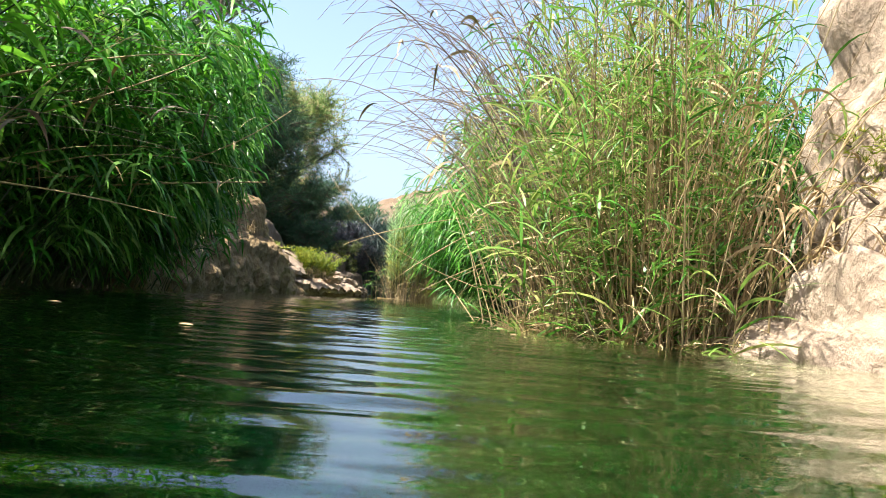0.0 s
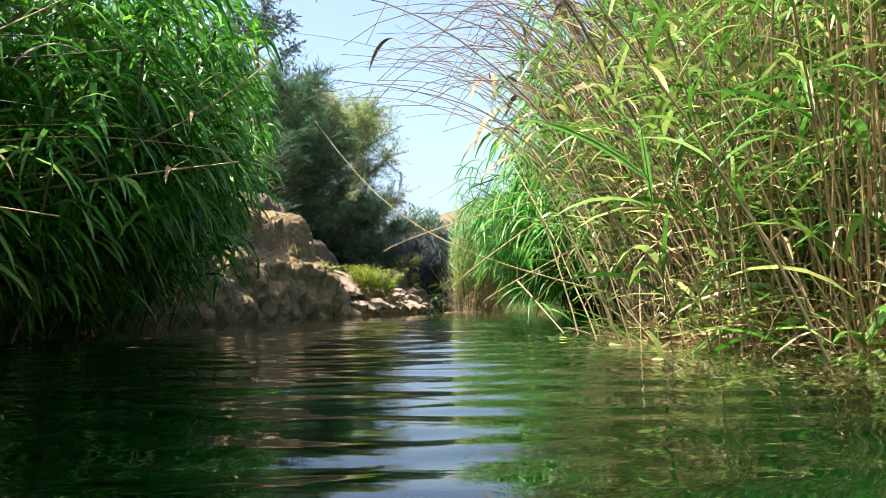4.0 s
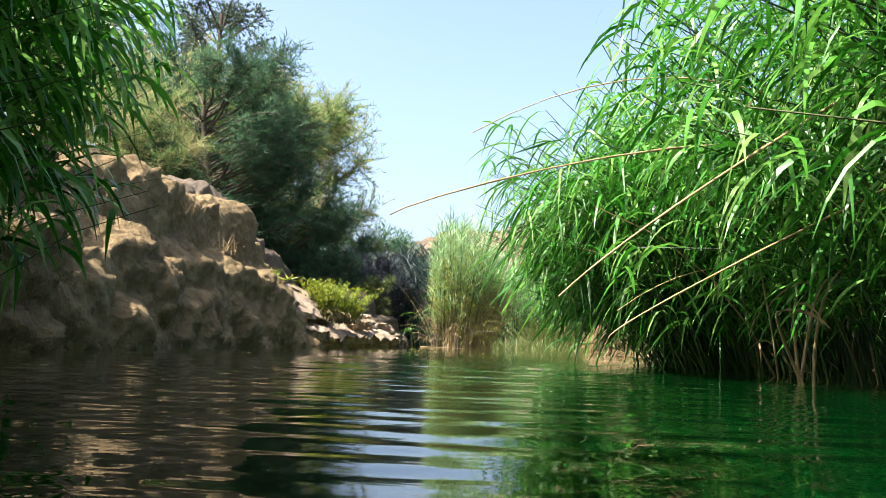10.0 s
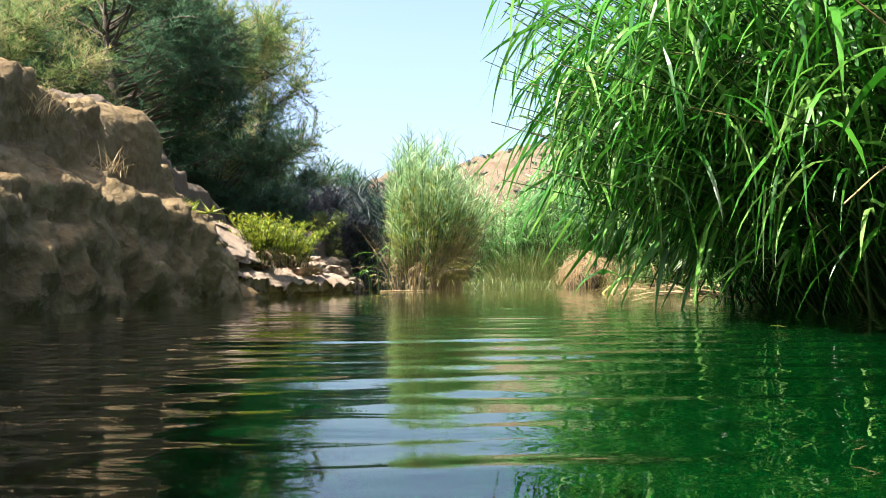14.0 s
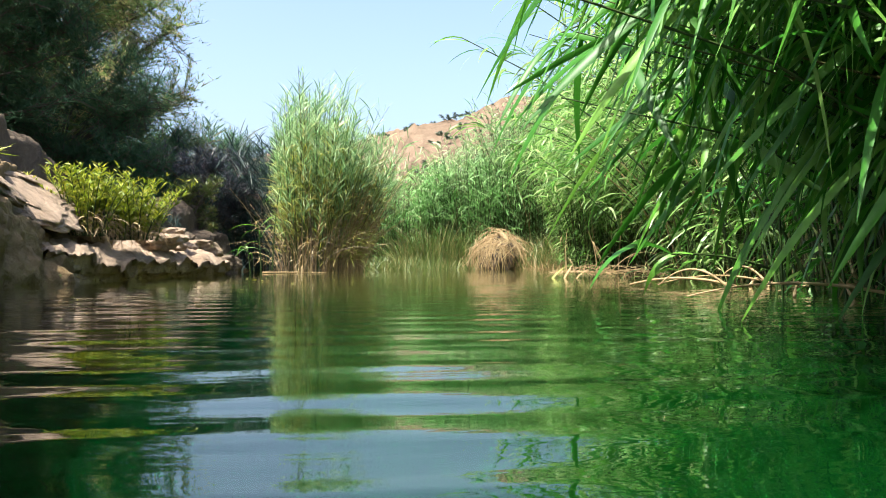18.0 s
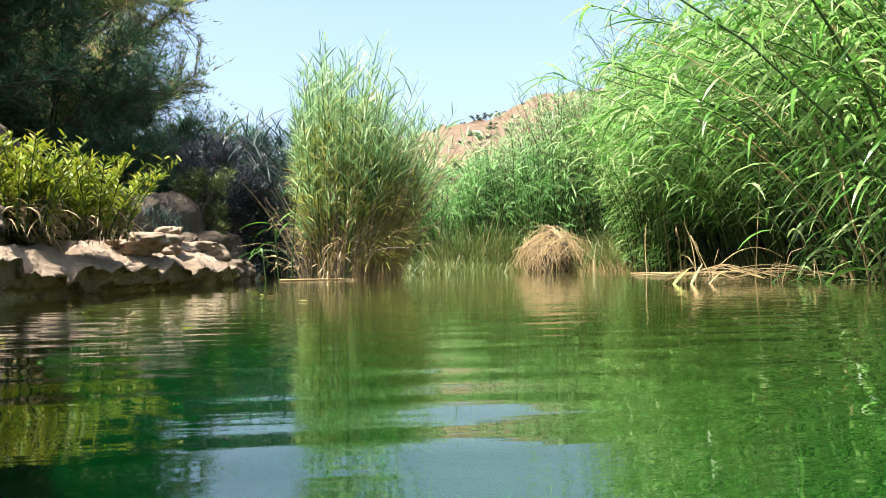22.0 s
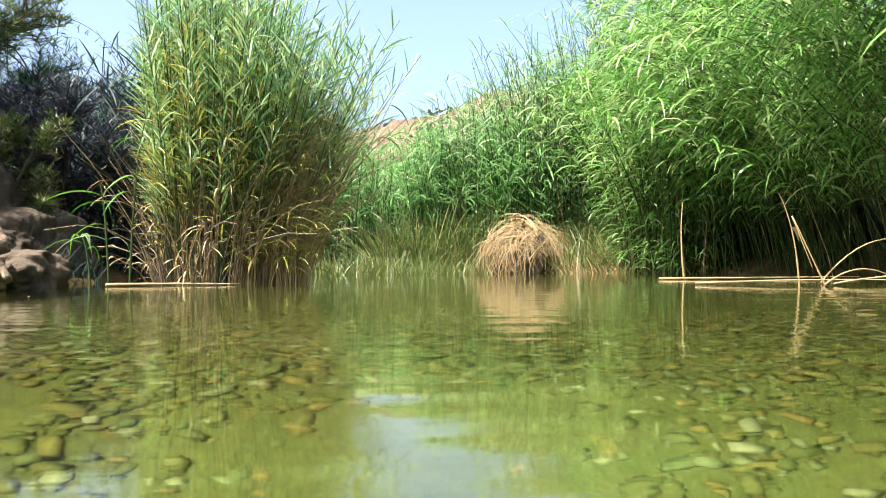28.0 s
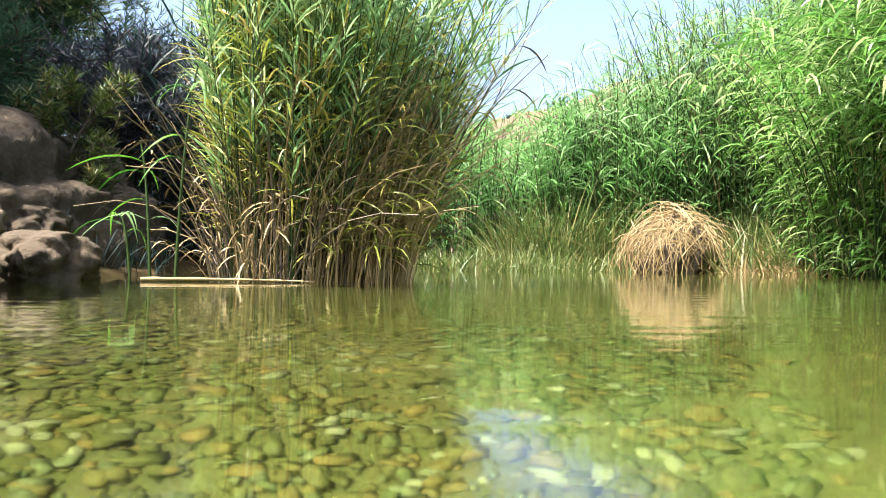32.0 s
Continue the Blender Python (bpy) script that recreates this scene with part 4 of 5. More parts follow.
# ---- reed clump in the stream ----
def reed_clump():
    rng = np.random.default_rng(21)
    root = thing("reed_clump", -0.42, 25.5, 0, "tall blue-green reed clump with tangled dry stalks in the water", "reeds")
    inv = -np.array(root.location)
    n = 640
    a, r = rng.random(n) * 2 * np.pi, np.sqrt(rng.random(n))
    base = np.column_stack([-0.38 + np.where(np.cos(a) < 0, 0.46, 0.52) * r * np.cos(a), 25.5 + 0.8 * r * np.sin(a), np.full(n, -0.6)])
    lean = np.column_stack([0.15 * r * np.cos(a) + 0.03, 0.2 * r * np.sin(a)]) + rng.normal(0, 0.07, (n, 2))
    lean[:, 0] = np.where(lean[:, 0] < -0.02, lean[:, 0] * 0.45, lean[:, 0] * 1.3)
    u = r * np.cos(a)
    top = np.interp(u, [-1.0, -0.55, -0.25, 0.1, 0.5, 1.0], [2.15, 2.75, 3.1, 2.75, 2.35, 1.95])
    h = 0.6 + top * (0.50 + 0.50 * rng.random(n) ** 0.8)
    paths = stalk_paths(base, lean, h, 0.02 + 0.05 * rng.random(n))
    v, f = tubes(paths, 0.0058 * np.linspace(1, 0.35, 7)[None] * (0.7 + 0.6 * rng.random(n))[:, None])
    tagged(mesh_np("stalk", v + inv, f, M_STEM, root), kind="stuff")
    b, d, ln, wd, dr = leafy(rng, paths, 20, 0.42, 1.0, 0.13, 0.32, 0.008, 0.017, 0.55, 1.25, lean * 1.5)
    v, f = blades(rng, b, d, ln, wd, dr, 4)
    tagged(mesh_np("foliage", v + inv, f, M_REED, root), kind="stuff")
    b, d, ln, wd, dr = leafy(rng, paths, 13, 0.36, 0.80, 0.16, 0.34, 0.007, 0.014, 1.0, 0.9)
    v, f = blades(rng, b, d, ln, wd, dr, 5)
    tagged(mesh_np("yellow_foliage", v + inv, f, M_YELLOW, root), kind="stuff")
    k = 760
    a, r = rng.random(k) * 2 * np.pi, 0.45 + 0.55 * rng.random(k)
    base = np.column_stack([-0.38 + 0.52 * r * np.cos(a), 25.4 + 0.8 * r * np.sin(a), np.full(k, -0.25)])
    lean = np.column_stack([np.cos(a) * 0.12 + 0.10, np.sin(a) * 0.15]) + rng.normal(0, 0.24, (k, 2))
    paths = stalk_paths(base, lean, 0.6 + 1.15 * rng.random(k), 0.03 + 0.55 * rng.random(k) ** 2)
    for nm, cut, mat in (("bleached_stalk", slice(0, 90), M_STRAW), ("dry_stalk", slice(90, 330), M_DRY), ("old_thatch", slice(330, k), M_DRY_GREY)):
        q = paths[cut]
        v, f = tubes(q, 0.0050 * np.linspace(1, 0.4, 7)[None] * (0.6 + 0.8 * rng.random(len(q)))[:, None])
        tagged(mesh_np(nm, v + inv, f, mat, root), kind="stuff")
    b, d, ln, wd, dr = leafy(rng, paths[90:330], 3, 0.25, 1.0, 0.10, 0.30, 0.006, 0.014, 1.6, 0.2)
    v, f = blades(rng, b, d, ln, wd, dr, 4)
    tagged(mesh_np("dry_foliage", v + inv, f, M_DRY, root), kind="stuff")
    # fallen stalks leaning out of the sunlit side in a tangle
    k = 190
    base = np.column_stack([rng.uniform(-0.30, 0.28, k), rng.uniform(24.60, 25.0, k), np.full(k, -0.1)])
    lean = np.column_stack([rng.uniform(-0.02, 0.42, k), rng.normal(-0.05, 0.10, k)])
    paths = stalk_paths(base, lean, 0.5 + 0.95 * rng.random(k), 0.05 + 0.50 * rng.random(k) ** 2)
    v, f = tubes(paths, 0.0046 * np.linspace(1, 0.4, 7)[None] * (0.6 + 0.8 * rng.random(k))[:, None])
    tagged(mesh_np("leaning_stalk", v + inv, f, M_STRAW, root), kind="stuff")
    b, d, ln, wd, dr = leafy(rng, paths, 5, 0.4, 1.0, 0.10, 0.26, 0.006, 0.012, 1.3, 0.3)
    v, f = blades(rng, b, d, ln, wd, dr, 4)
    tagged(mesh_np("curled_foliage", v + inv, f, M_YELLOW, root), kind="stuff")
    return root


reed_clump()


# ---- straw tussock ----
def tussock():
    """A hollow nest of fallen reeds: strands arching over a low dome in all directions, some hanging to the water."""
    rng = np.random.default_rng(31)
    root = thing("straw_tussock", 3.38, 30.6, 0, "rounded nest-like tussock of tangled straw-coloured dead reeds by the water", "tussock")
    for nm, n, rad, mat, thick in (("straw", 620, 0.60, M_STRAW, 0.0058), ("loose_straw", 380, 0.52, M_DRY, 0.0050), ("hanging_straw", 170, 0.66, M_STRAW, 0.0052)):
        az = rng.random(n) * 2 * np.pi
        axis = np.column_stack([np.cos(az), np.sin(az), rng.normal(0, 0.6 if nm != "hanging_straw" else 0.1, n)])
        axis = unit(axis)
        start = unit(np.cross(axis, rng.normal(0, 1, (n, 3))))
        start[:, 2] = np.abs(start[:, 2])
        start = unit(start - axis * np.einsum("ij,ij->i", start, axis)[:, None])
        other = np.cross(axis, start)
        sweep = (0.5 + 1.3 * rng.random(n))[:, None] * np.linspace(-0.5, 0.9, 9)[None]
        size = rad * rng.normal(0.90, 0.12, n)[:, None] * (1 + 0.22 * rng.normal(0, 1, (n, 1)) * np.linspace(-0.6, 1, 9)[None] ** 2)
        p = (start[:, None] * np.cos(sweep)[..., None] + other[:, None] * np.sin(sweep)[..., None]) * size[..., None]
        p = p * np.array([1.08, 1.0, 1.06]) + np.cumsum(rng.normal(0, 0.016, p.shape), axis=1) + np.array([0, 0, 0.04])
        p = p[(p[..., 2].min(axis=1) > -0.12)]
        front = (p[:, 4, 1] < -0.30) & (np.abs(p[:, 4, 0] - 0.14) < 0.32) & (p[:, 4, 2] < 0.46) & (rng.random(len(p)) < 0.85)
        p = p[~front]
        v, f = tubes(p, thick * (0.6 + 0.8 * rng.random(len(p)))[:, None] * np.linspace(1, 0.4, 9)[None], 4)
        tagged(mesh_np(nm, v, f, mat, root), kind="stuff")
    # Dark core added inside, standing for the shade in the hollow front.
    bm = bmesh.new()
    bmesh.ops.create_icosphere(bm, subdivisions=4, radius=0.42)
    for vert in bm.verts:
        vert.co *= 1 + 0.25 * noise.fractal(vert.co * 5, 0.9, 2, 3)
        vert.co.z = vert.co.z * 1.1 + 0.18
    part("hollow_core", bm, M_BARK, root, "dark brown core standing for shade in the hollow")
    return root


tussock()


# ---- trees and shrubs ----
def tree(name, x, y, z, height, radius, trunk_r, n_limbs, n_twigs, mat, label, seed, leaf=(0.10, 0.22), lw=0.012, squash=0.75, low=0.15, category="tree", per=14, lean=(0, 0)):
    """A tapered trunk with limbs and twigs that carry many small leaves."""
    rng = np.random.default_rng(seed)
    root = thing(name, x, y, z, label, category)
    s = np.linspace(0, 1, 9)
    trunk = np.stack([lean[0] * height * s ** 1.5 + 0.10 * np.sin(5 * s + seed), lean[1] * height * s ** 1.5 + 0.10 * np.cos(4 * s + seed), height * 0.8 * s - 0.3], 1)[None]
    v, f = tubes(trunk, (trunk_r * np.linspace(1, 0.2, 9))[None], 10)
    mesh_np("trunk", v, f, M_BARK, root, True)
    st = low + (0.95 - low) * rng.random(n_limbs)
    az = rng.random(n_limbs) * 2 * np.pi
    ln = radius * (0.75 + 0.4 * rng.random(n_limbs)) * np.sqrt(np.clip(1 - ((st - 0.35) / 0.68) ** 2, 0.10, 1))
    p0 = along(trunk, st[None])[0]
    q = np.linspace(0, 1, 7)[None, :, None]
    dirs = np.column_stack([np.cos(az), np.sin(az)])
    limbs = p0[:, None, :] + np.concatenate([dirs[:, None, :] * ln[:, None, None] * q, (ln * (0.25 + 0.9 * st * squash))[:, None, None] * q ** 1.2], 2)
    limbs += rng.normal(0, 0.05, limbs.shape) * q
    for i in range(n_limbs):
        v, f = tubes(limbs[i:i + 1], trunk_r * 0.24 * np.linspace(1, 0.15, 7)[None] * rng.uniform(0.6, 1.1), 5)
        mesh_np("limb", v, f, M_BARK, root, True)
    which = rng.integers(0, n_limbs, n_twigs)
    tb = along(limbs[which], 0.42 + 0.58 * rng.random((n_twigs, 1)) ** 0.75)[:, 0]
    td = unit(rng.normal(0, 1, (n_twigs, 3)) + np.array([0, 0, 0.25]) + np.column_stack([dirs[which] * 0.5, np.zeros(n_twigs)]))
    tl = radius * (0.10 + 0.20 * rng.random(n_twigs))
    twigs = blade_paths(tb, td, tl, 0.5 * rng.random(n_twigs), 4)
    v, f = tubes(twigs[::3, ::2], np.full((len(twigs[::3]), 3), 0.006), 3)
    tagged(mesh_np("twig", v, f, M_BARK, root), kind="stuff")
    b, d, l2, w2, dr = leafy(rng, twigs, per, 0.1, 1.0, *leaf, lw * 1.4, lw * 2.4, 0.5, 0.5)
    d = d * 0.9 + np.repeat(td, per, axis=0) * 0.45
    v, f = blades(rng, b, d, l2, w2, dr, 1, False)
    tagged(mesh_np("crown", v, f, mat, root), kind="stuff")
    return root


tree("tamarisk_tree", -5.8, 30.4, 1.2, 5.8, 3.0, 0.22, 80, 9500, M_TAMARISK, "feathery grey-green tamarisk tree with rusty flower tips", 41, (0.08, 0.18), 0.026, 0.75, 0.02, per=20)
tree("tamarisk_tree", -9.2, 27.6, 1.8, 5.8, 3.0, 0.22, 60, 7500, M_TAMARISK, "dense olive tamarisk tree on the bank", 42, (0.09, 0.20), 0.030, 0.75, 0.02, per=15)
tree("tamarisk_shrub", -6.6, 22.6, 2.3, 2.3, 1.7, 0.10, 40, 3200, M_TAMARISK, "low olive tamarisk shrub above the rocks", 43, (0.08, 0.17), 0.014, 0.8, 0.0, "shrub", 14)
tree("tamarisk_shrub", -4.6, 27.6, 0.9, 2.4, 1.9, 0.10, 44, 3400, M_TAMARISK_SHADE, "dark shaded tamarisk shrub under the tree", 49, (0.08, 0.18), 0.016, 0.8, 0.0, "shrub", 14)
tree("tamarisk_tree", -5.7, 25.0, 1.8, 4.4, 2.2, 0.16, 70, 6500, M_TAMARISK_SHADE, "dense tamarisk tree shading the rocks, leaves coloured dark for backlight", 50, (0.07, 0.16), 0.020, 0.75, 0.05, per=18)
tree("tamarisk_shrub", -4.4, 30.6, 0.6, 2.6, 1.6, 0.08, 40, 2600, M_TAMARISK_SHADE, "dark tamarisk shrub filling the gap beneath the trees", 55, (0.10, 0.2), 0.02, 0.8, 0.0, "shrub", 12)
tree("tamarisk_shrub", -3.5, 26.9, 0.5, 1.7, 1.1, 0.06, 36, 2200, M_TAMARISK_SHADE, "low dark tamarisk shrub behind the earth mound", 56, (0.08, 0.16), 0.016, 0.8, 0.0, "shrub", 12)
tree("tamarisk_shrub", -7.6, 33.5, 1.0, 2.8, 2.2, 0.08, 40, 2200, M_TAMARISK_SHADE, "dark tamarisk shrub at the foot of the trees", 57, (0.12, 0.24), 0.026, 0.8, 0.0, "shrub", 12)
tree("tamarisk_shrub", -2.9, 30.8, 0.3, 1.5, 1.0, 0.05, 30, 1300, M_TAMARISK_SHADE, "low dark shrub behind the reeds", 58, (0.08, 0.16), 0.018, 0.8, 0.0, "shrub", 10)
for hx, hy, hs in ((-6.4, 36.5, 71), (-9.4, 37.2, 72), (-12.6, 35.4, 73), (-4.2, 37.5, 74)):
    tree("hedge_shrub", hx, hy, 0.6, 3.0, 2.3, 0.07, 30, 800, M_TAMARISK_SHADE, "dense dark shrub at the back of the grove", hs, (0.22, 0.4), 0.05, 0.7, 0.0, "shrub", 10)
tree("poplar_tree", -10.6, 40.0, 2.2, 13.5, 2.8, 0.3, 46, 2200, M_POPLAR, "tall blue-green poplar tree behind the tamarisks", 44, (0.08, 0.14), 0.09, 0.9, 0.2, per=14)
tree("oleander_shrub", -2.35, 28.6, 0.2, 2.0, 1.05, 0.045, 46, 1900, M_OLEANDER, "dark purplish oleander shrub behind the reed clump", 45, (0.09, 0.16), 0.024, 1.3, 0.0, "shrub", 12)
tree("shrub", -2.2, 26.45, 0.40, 1.45, 0.40, 0.03, 26, 420, M_GRASS, "pale yellow-green shrub in front of the dark oleander", 46, (0.06, 0.12), 0.022, 1.3, 0.25, "shrub", 9)
tree("cliff_shrub", 3.02, 7.0, 1.0, 0.42, 0.22, 0.012, 12, 120, M_BUSH, "small yellow-green shrub rooted in the tan cliff", 59, (0.04, 0.08), 0.012, 1.2, 0.0, "shrub", 8)
tree("oleander_sprig", -2.50, 18.1, 0.84, 0.36, 0.13, 0.010, 8, 26, M_BUSH, "small green sprig growing from the rock", 48, (0.10, 0.17), 0.028, 1.8, 0.0, "plant", 6)


def shoot_bush(x, y, z, n, height, spread, label, seed):
    """Upright leafy shoots from one root, with lance-shaped leaves all along them."""
    rng = np.random.default_rng(seed)
    root = thing("bush", x, y, z, label, "bush", "bright bushes on the ledge")
    base = np.column_stack([rng.normal(0, spread * 0.5, n), rng.normal(0, spread * 0.5, n), np.full(n, -0.08)])
    lean = base[:, :2] / spread * 0.35 + rng.normal(0, 0.14, (n, 2))
    paths = stalk_paths(base, lean, height * (0.55 + 0.5 * rng.random(n)), np.full(n, 0.04))
    v, f = tubes(paths, 0.006 * np.linspace(1, 0.4, 7)[None] * np.ones((n, 1)), 5)
    tagged(mesh_np("shoot", v, f, M_STEM, root), kind="stuff")
    b, d, ln, wd, dr = leafy(rng, paths, 40, 0.04, 1.0, 0.045, 0.09, 0.010, 0.016, 0.5, 0.9)
    v, f = blades(rng, b, d, ln, wd, dr, 3, False)
    tagged(mesh_np("leaves", v, f, M_BUSH, root), kind="stuff")
    b, d, ln, wd, dr = leafy(rng, paths, 8, 0.02, 0.35, 0.10, 0.24, 0.005, 0.010, 1.9, 0.3)
    v, f = blades(rng, b, d, ln, wd, dr, 4, False)
    tagged(mesh_np("dry_leaves", v, f, M_STRAW, root), kind="stuff")
    return root


shoot_bush(-2.14, 20.05, 0.44, 76, 0.58, 0.17, "bright yellow-green bush of leafy upright shoots on the rock ledge", 47)
shoot_bush(-1.90, 20.50, 0.42, 80, 0.54, 0.18, "bright green bush with dry grass at its foot on the ledge", 51)


# ---- dry shrubs on the far hill ----
def hill_shrubs():
    rng = np.random.default_rng(61)
    first = None
    for i in range(170):
        y = rng.uniform(75, 150) if i > 44 else rng.uniform(138, 150)
        x = rng.uniform(-12, 62) * y / 150
        z = float(ground_z(x, y)) - 0.2
        sc = rng.uniform(0.3, 0.85)
        if first is None:
            first = tree("hill_shrub", x, y, z, 1.6, 1.3, 0.08, 3, 60, M_POPLAR, "grey-green dry shrub on the tan hillside", 62, (0.3, 0.6), 0.2, 0.8, 0.0, "shrub", 5)
            first["group"] = "shrubs on the hill"
        else:
            c = copy_thing(first, pose(x, y, z, 0, 0, rng.uniform(0, 360)))
            c.scale = (sc, sc, sc * 0.8)


hill_shrubs()


# ---- dead canes, stalks and floating debris ----
def arc(ctrl, k=14):
    """A smooth path through a few control points."""
    c = np.array(ctrl, float)
    t = np.linspace(0, 1, len(c))
    u = np.linspace(0, 1, k)
    deg = min(3, len(c) - 1)
    return np.stack([np.polyval(np.polyfit(t, c[:, i], deg), u) for i in range(3)], 1)


def dead_cane(ctrl, r, mat, label, name="dead_cane", group="", leaves=0, seed=0, nodes=True, kink=False):
    p = arc(ctrl)
    if kink:
        c = np.array(ctrl, float)
        p = np.stack([np.interp(np.linspace(0, 1, 14), np.linspace(0, 1, len(c)), c[:, i]) for i in range(3)], 1)
    root = thing(name, *[float(a) for a in p[0]], label, "cane", group)
    rr = r * np.linspace(1, 0.35, len(p))
    if nodes:
        rr = rr * np.where(np.arange(len(p)) % 3 == 1, 1.25, 1.0)
    v, f = tubes((p - p[0])[None], rr[None], 6)
    mesh_np("stalk", v, f, mat, root, True)
    rng = np.random.default_rng(seed)
    for i in range(leaves):
        j = int(rng.integers(2, len(p)))
        b = (p[j] - p[0])[None]
        d = np.array([[rng.normal(), rng.normal(), 0.2]])
        v, f = blades(rng, b, d, np.array([rng.uniform(0.15, 0.4)]), np.array([rng.uniform(0.012, 0.025)]), np.array([rng.uniform(1.2, 2.8)]), 6, False)
        mesh_np("leaf", v, f, mat, root, label="curled dry leaf")
    return root


def debris():
    rng = np.random.default_rng(71)
    g = "dead canes hanging over the water"
    for c, r in (([(-2.1, 8.0, 0.55), (-0.95, 8.0, 0.69), (-0.2, 8.0, 0.76)], 0.008), ([(-2.0, 8.3, 0.72), (-0.95, 8.2, 0.82), (-0.15, 8.3, 1.28)], 0.008),
                 ([(-2.0, 7.8, 1.05), (-1.2, 7.8, 1.25), (-0.7, 7.8, 1.5)], 0.008), ([(-1.6, 9.25, 0.92), (-1.3, 9.2, 0.72), (-1.05, 9.2, 0.22)], 0.009),
                 ([(-2.0, 7.2, 0.95), (-1.0, 7.1, 1.2), (-0.35, 7.0, 1.25)], 0.007), ([(-2.0, 7.0, 0.7), (-1.2, 7.2, 0.95), (-0.45, 7.4, 1.35)], 0.007),
                 ([(-1.9, 9.8, 1.0), (-1.2, 9.6, 1.25), (-0.75, 9.5, 1.15)], 0.007), ([(-1.8, 6.4, 0.45), (-1.1, 6.6, 0.5), (-0.35, 6.9, 0.42)], 0.006)):
        dead_cane(c, r, M_DRY, "long pale dead cane sticking out of the dark thicket", group=g, leaves=2, seed=int(r * 1e4))
    for i in range(30):
        x, y, z = rng.uniform(-1.9, -1.4), rng.uniform(5.4, 9.0), rng.uniform(0.5, 1.5)
        ex = min(x + rng.uniform(0.6, 1.3), -0.25)
        lift = rng.uniform(-0.1, 0.5)
        dead_cane([(x, y, z), (0.5 * (x + ex), y + 0.1, z + 0.6 * lift + 0.05), (ex, y + rng.normal(0.2, 0.25), z + lift)], rng.uniform(0.0025, 0.0048), M_DRY if i % 2 else M_DRY_GREY,
                  "thin dry cane poking out of the shaded thicket", group="dry canes in the shade", leaves=1, seed=950 + i, nodes=False)
    for c, r in (([(2.4, 12.4, 0.6), (1.73, 12.0, 1.08), (0.53, 11.4, 0.85), (-0.12, 11.0, 0.57)], 0.009), ([(2.4, 12.7, 1.1), (1.25, 12.0, 1.40), (0.14, 11.75, 1.06)], 0.007),
                 ([(1.95, 7.8, 0.0), (1.05, 7.65, 0.24), (0.55, 7.7, 0.47), (0.13, 8.0, 0.92)], 0.0035), ([(2.4, 11.0, 1.7), (1.5, 10.6, 1.9), (0.7, 10.3, 1.55)], 0.010),
                 ([(2.6, 13.6, 0.4), (1.7, 13.0, 0.62), (0.9, 12.5, 0.32)], 0.008),
                 ([(1.7, 11.4, 1.2), (0.87, 10.8, 0.62), (0.44, 10.5, 0.27)], 0.008), ([(1.8, 11.4, 0.8), (0.92, 11.0, 0.34), (0.64, 10.9, 0.16)], 0.006)):
        dead_cane(c, r * 0.75, M_STRAW, "arching pale dead cane reaching over the stream", group=g, leaves=0, seed=int(c[0][1] * 10))
    for i in range(84):
        x, y = rng.uniform(1.45, 2.2), rng.uniform(7.4, 9.2)
        reach, top = rng.uniform(0.8, 1.7), rng.uniform(1.3, 2.5)
        sag = rng.uniform(0.0, 0.35) * top
        dy = rng.normal(0.0, 0.35)
        dead_cane([(x, y, -0.1), (x - 0.18 * reach, y + 0.2 * dy, top * 0.45), (x - 0.55 * reach, y + 0.6 * dy, top * 0.86), (x - reach, y + dy, top - sag)], rng.uniform(0.0038, 0.0062), M_DRY_GREY,
                  "thin grey flower stalk arching over the stream", "reed_stalk", "arching stalks", 0, i, False)
    for i in range(44):
        x, y = rng.uniform(1.4, 2.1), rng.uniform(7.4, 9.0)
        reach, top = rng.uniform(0.8, 1.75), rng.uniform(0.95, 1.55)
        dead_cane([(x, y, 0.0), (x - 0.25 * reach, y, top * 0.62), (x - 0.6 * reach, y + 0.1, top * 0.95), (x - reach, y + rng.normal(0.1, 0.3), top * rng.uniform(0.88, 1.08))], rng.uniform(0.0026, 0.0042), M_DRY_GREY,
                  "thin grey flower stalk bending low over the stream", "reed_stalk", "arching stalks", 0, 800 + i, False)
    for i in range(74):
        x, y = rng.uniform(1.5, 2.5), rng.uniform(7.4, 9.8)
        dx = rng.uniform(0.4, 1.45)
        h = rng.uniform(1.2, 2.4)
        dead_cane([(x, y, -0.15), (x - dx * 0.4, y + rng.normal(0, 0.1), h * 0.55), (x - dx, y + rng.normal(0, 0.2), h)], rng.uniform(0.0028, 0.0050), M_DRY,
                  "leaning golden dead cane in the reed thicket", group="leaning dead canes", leaves=3, seed=100 + i)
    for i in range(36):
        x, y = rng.uniform(1.85, 2.45), rng.uniform(6.95, 7.8)
        h = rng.uniform(1.5, 2.9)
        dx = rng.normal(-0.08, 0.14)
        dead_cane([(x, y, -0.1), (x + dx * 0.4, y, h * 0.5), (x + dx * 1.4, y + rng.normal(0, 0.1), h)], rng.uniform(0.004, 0.0065), M_DRY,
                  "upright golden dead reed with dry leaves", group="upright dead reeds", leaves=4, seed=860 + i)
    for i in range(40):
        x, y = rng.uniform(2.1, 2.95), rng.uniform(6.8, 7.8)
        h = rng.uniform(0.5, 1.5)
        dx = rng.uniform(-0.1, 0.7)
        dead_cane([(x, y, 0.1), (x + dx * 0.35, y - 0.05, 0.1 + h * 0.6), (x + dx, y + rng.normal(0, 0.15), 0.1 + h * rng.uniform(0.6, 1.0))], rng.uniform(0.003, 0.007), M_STRAW,
                  "tangled pale dry stalk against the bank", group="tangled stalks", leaves=4, seed=600 + i)
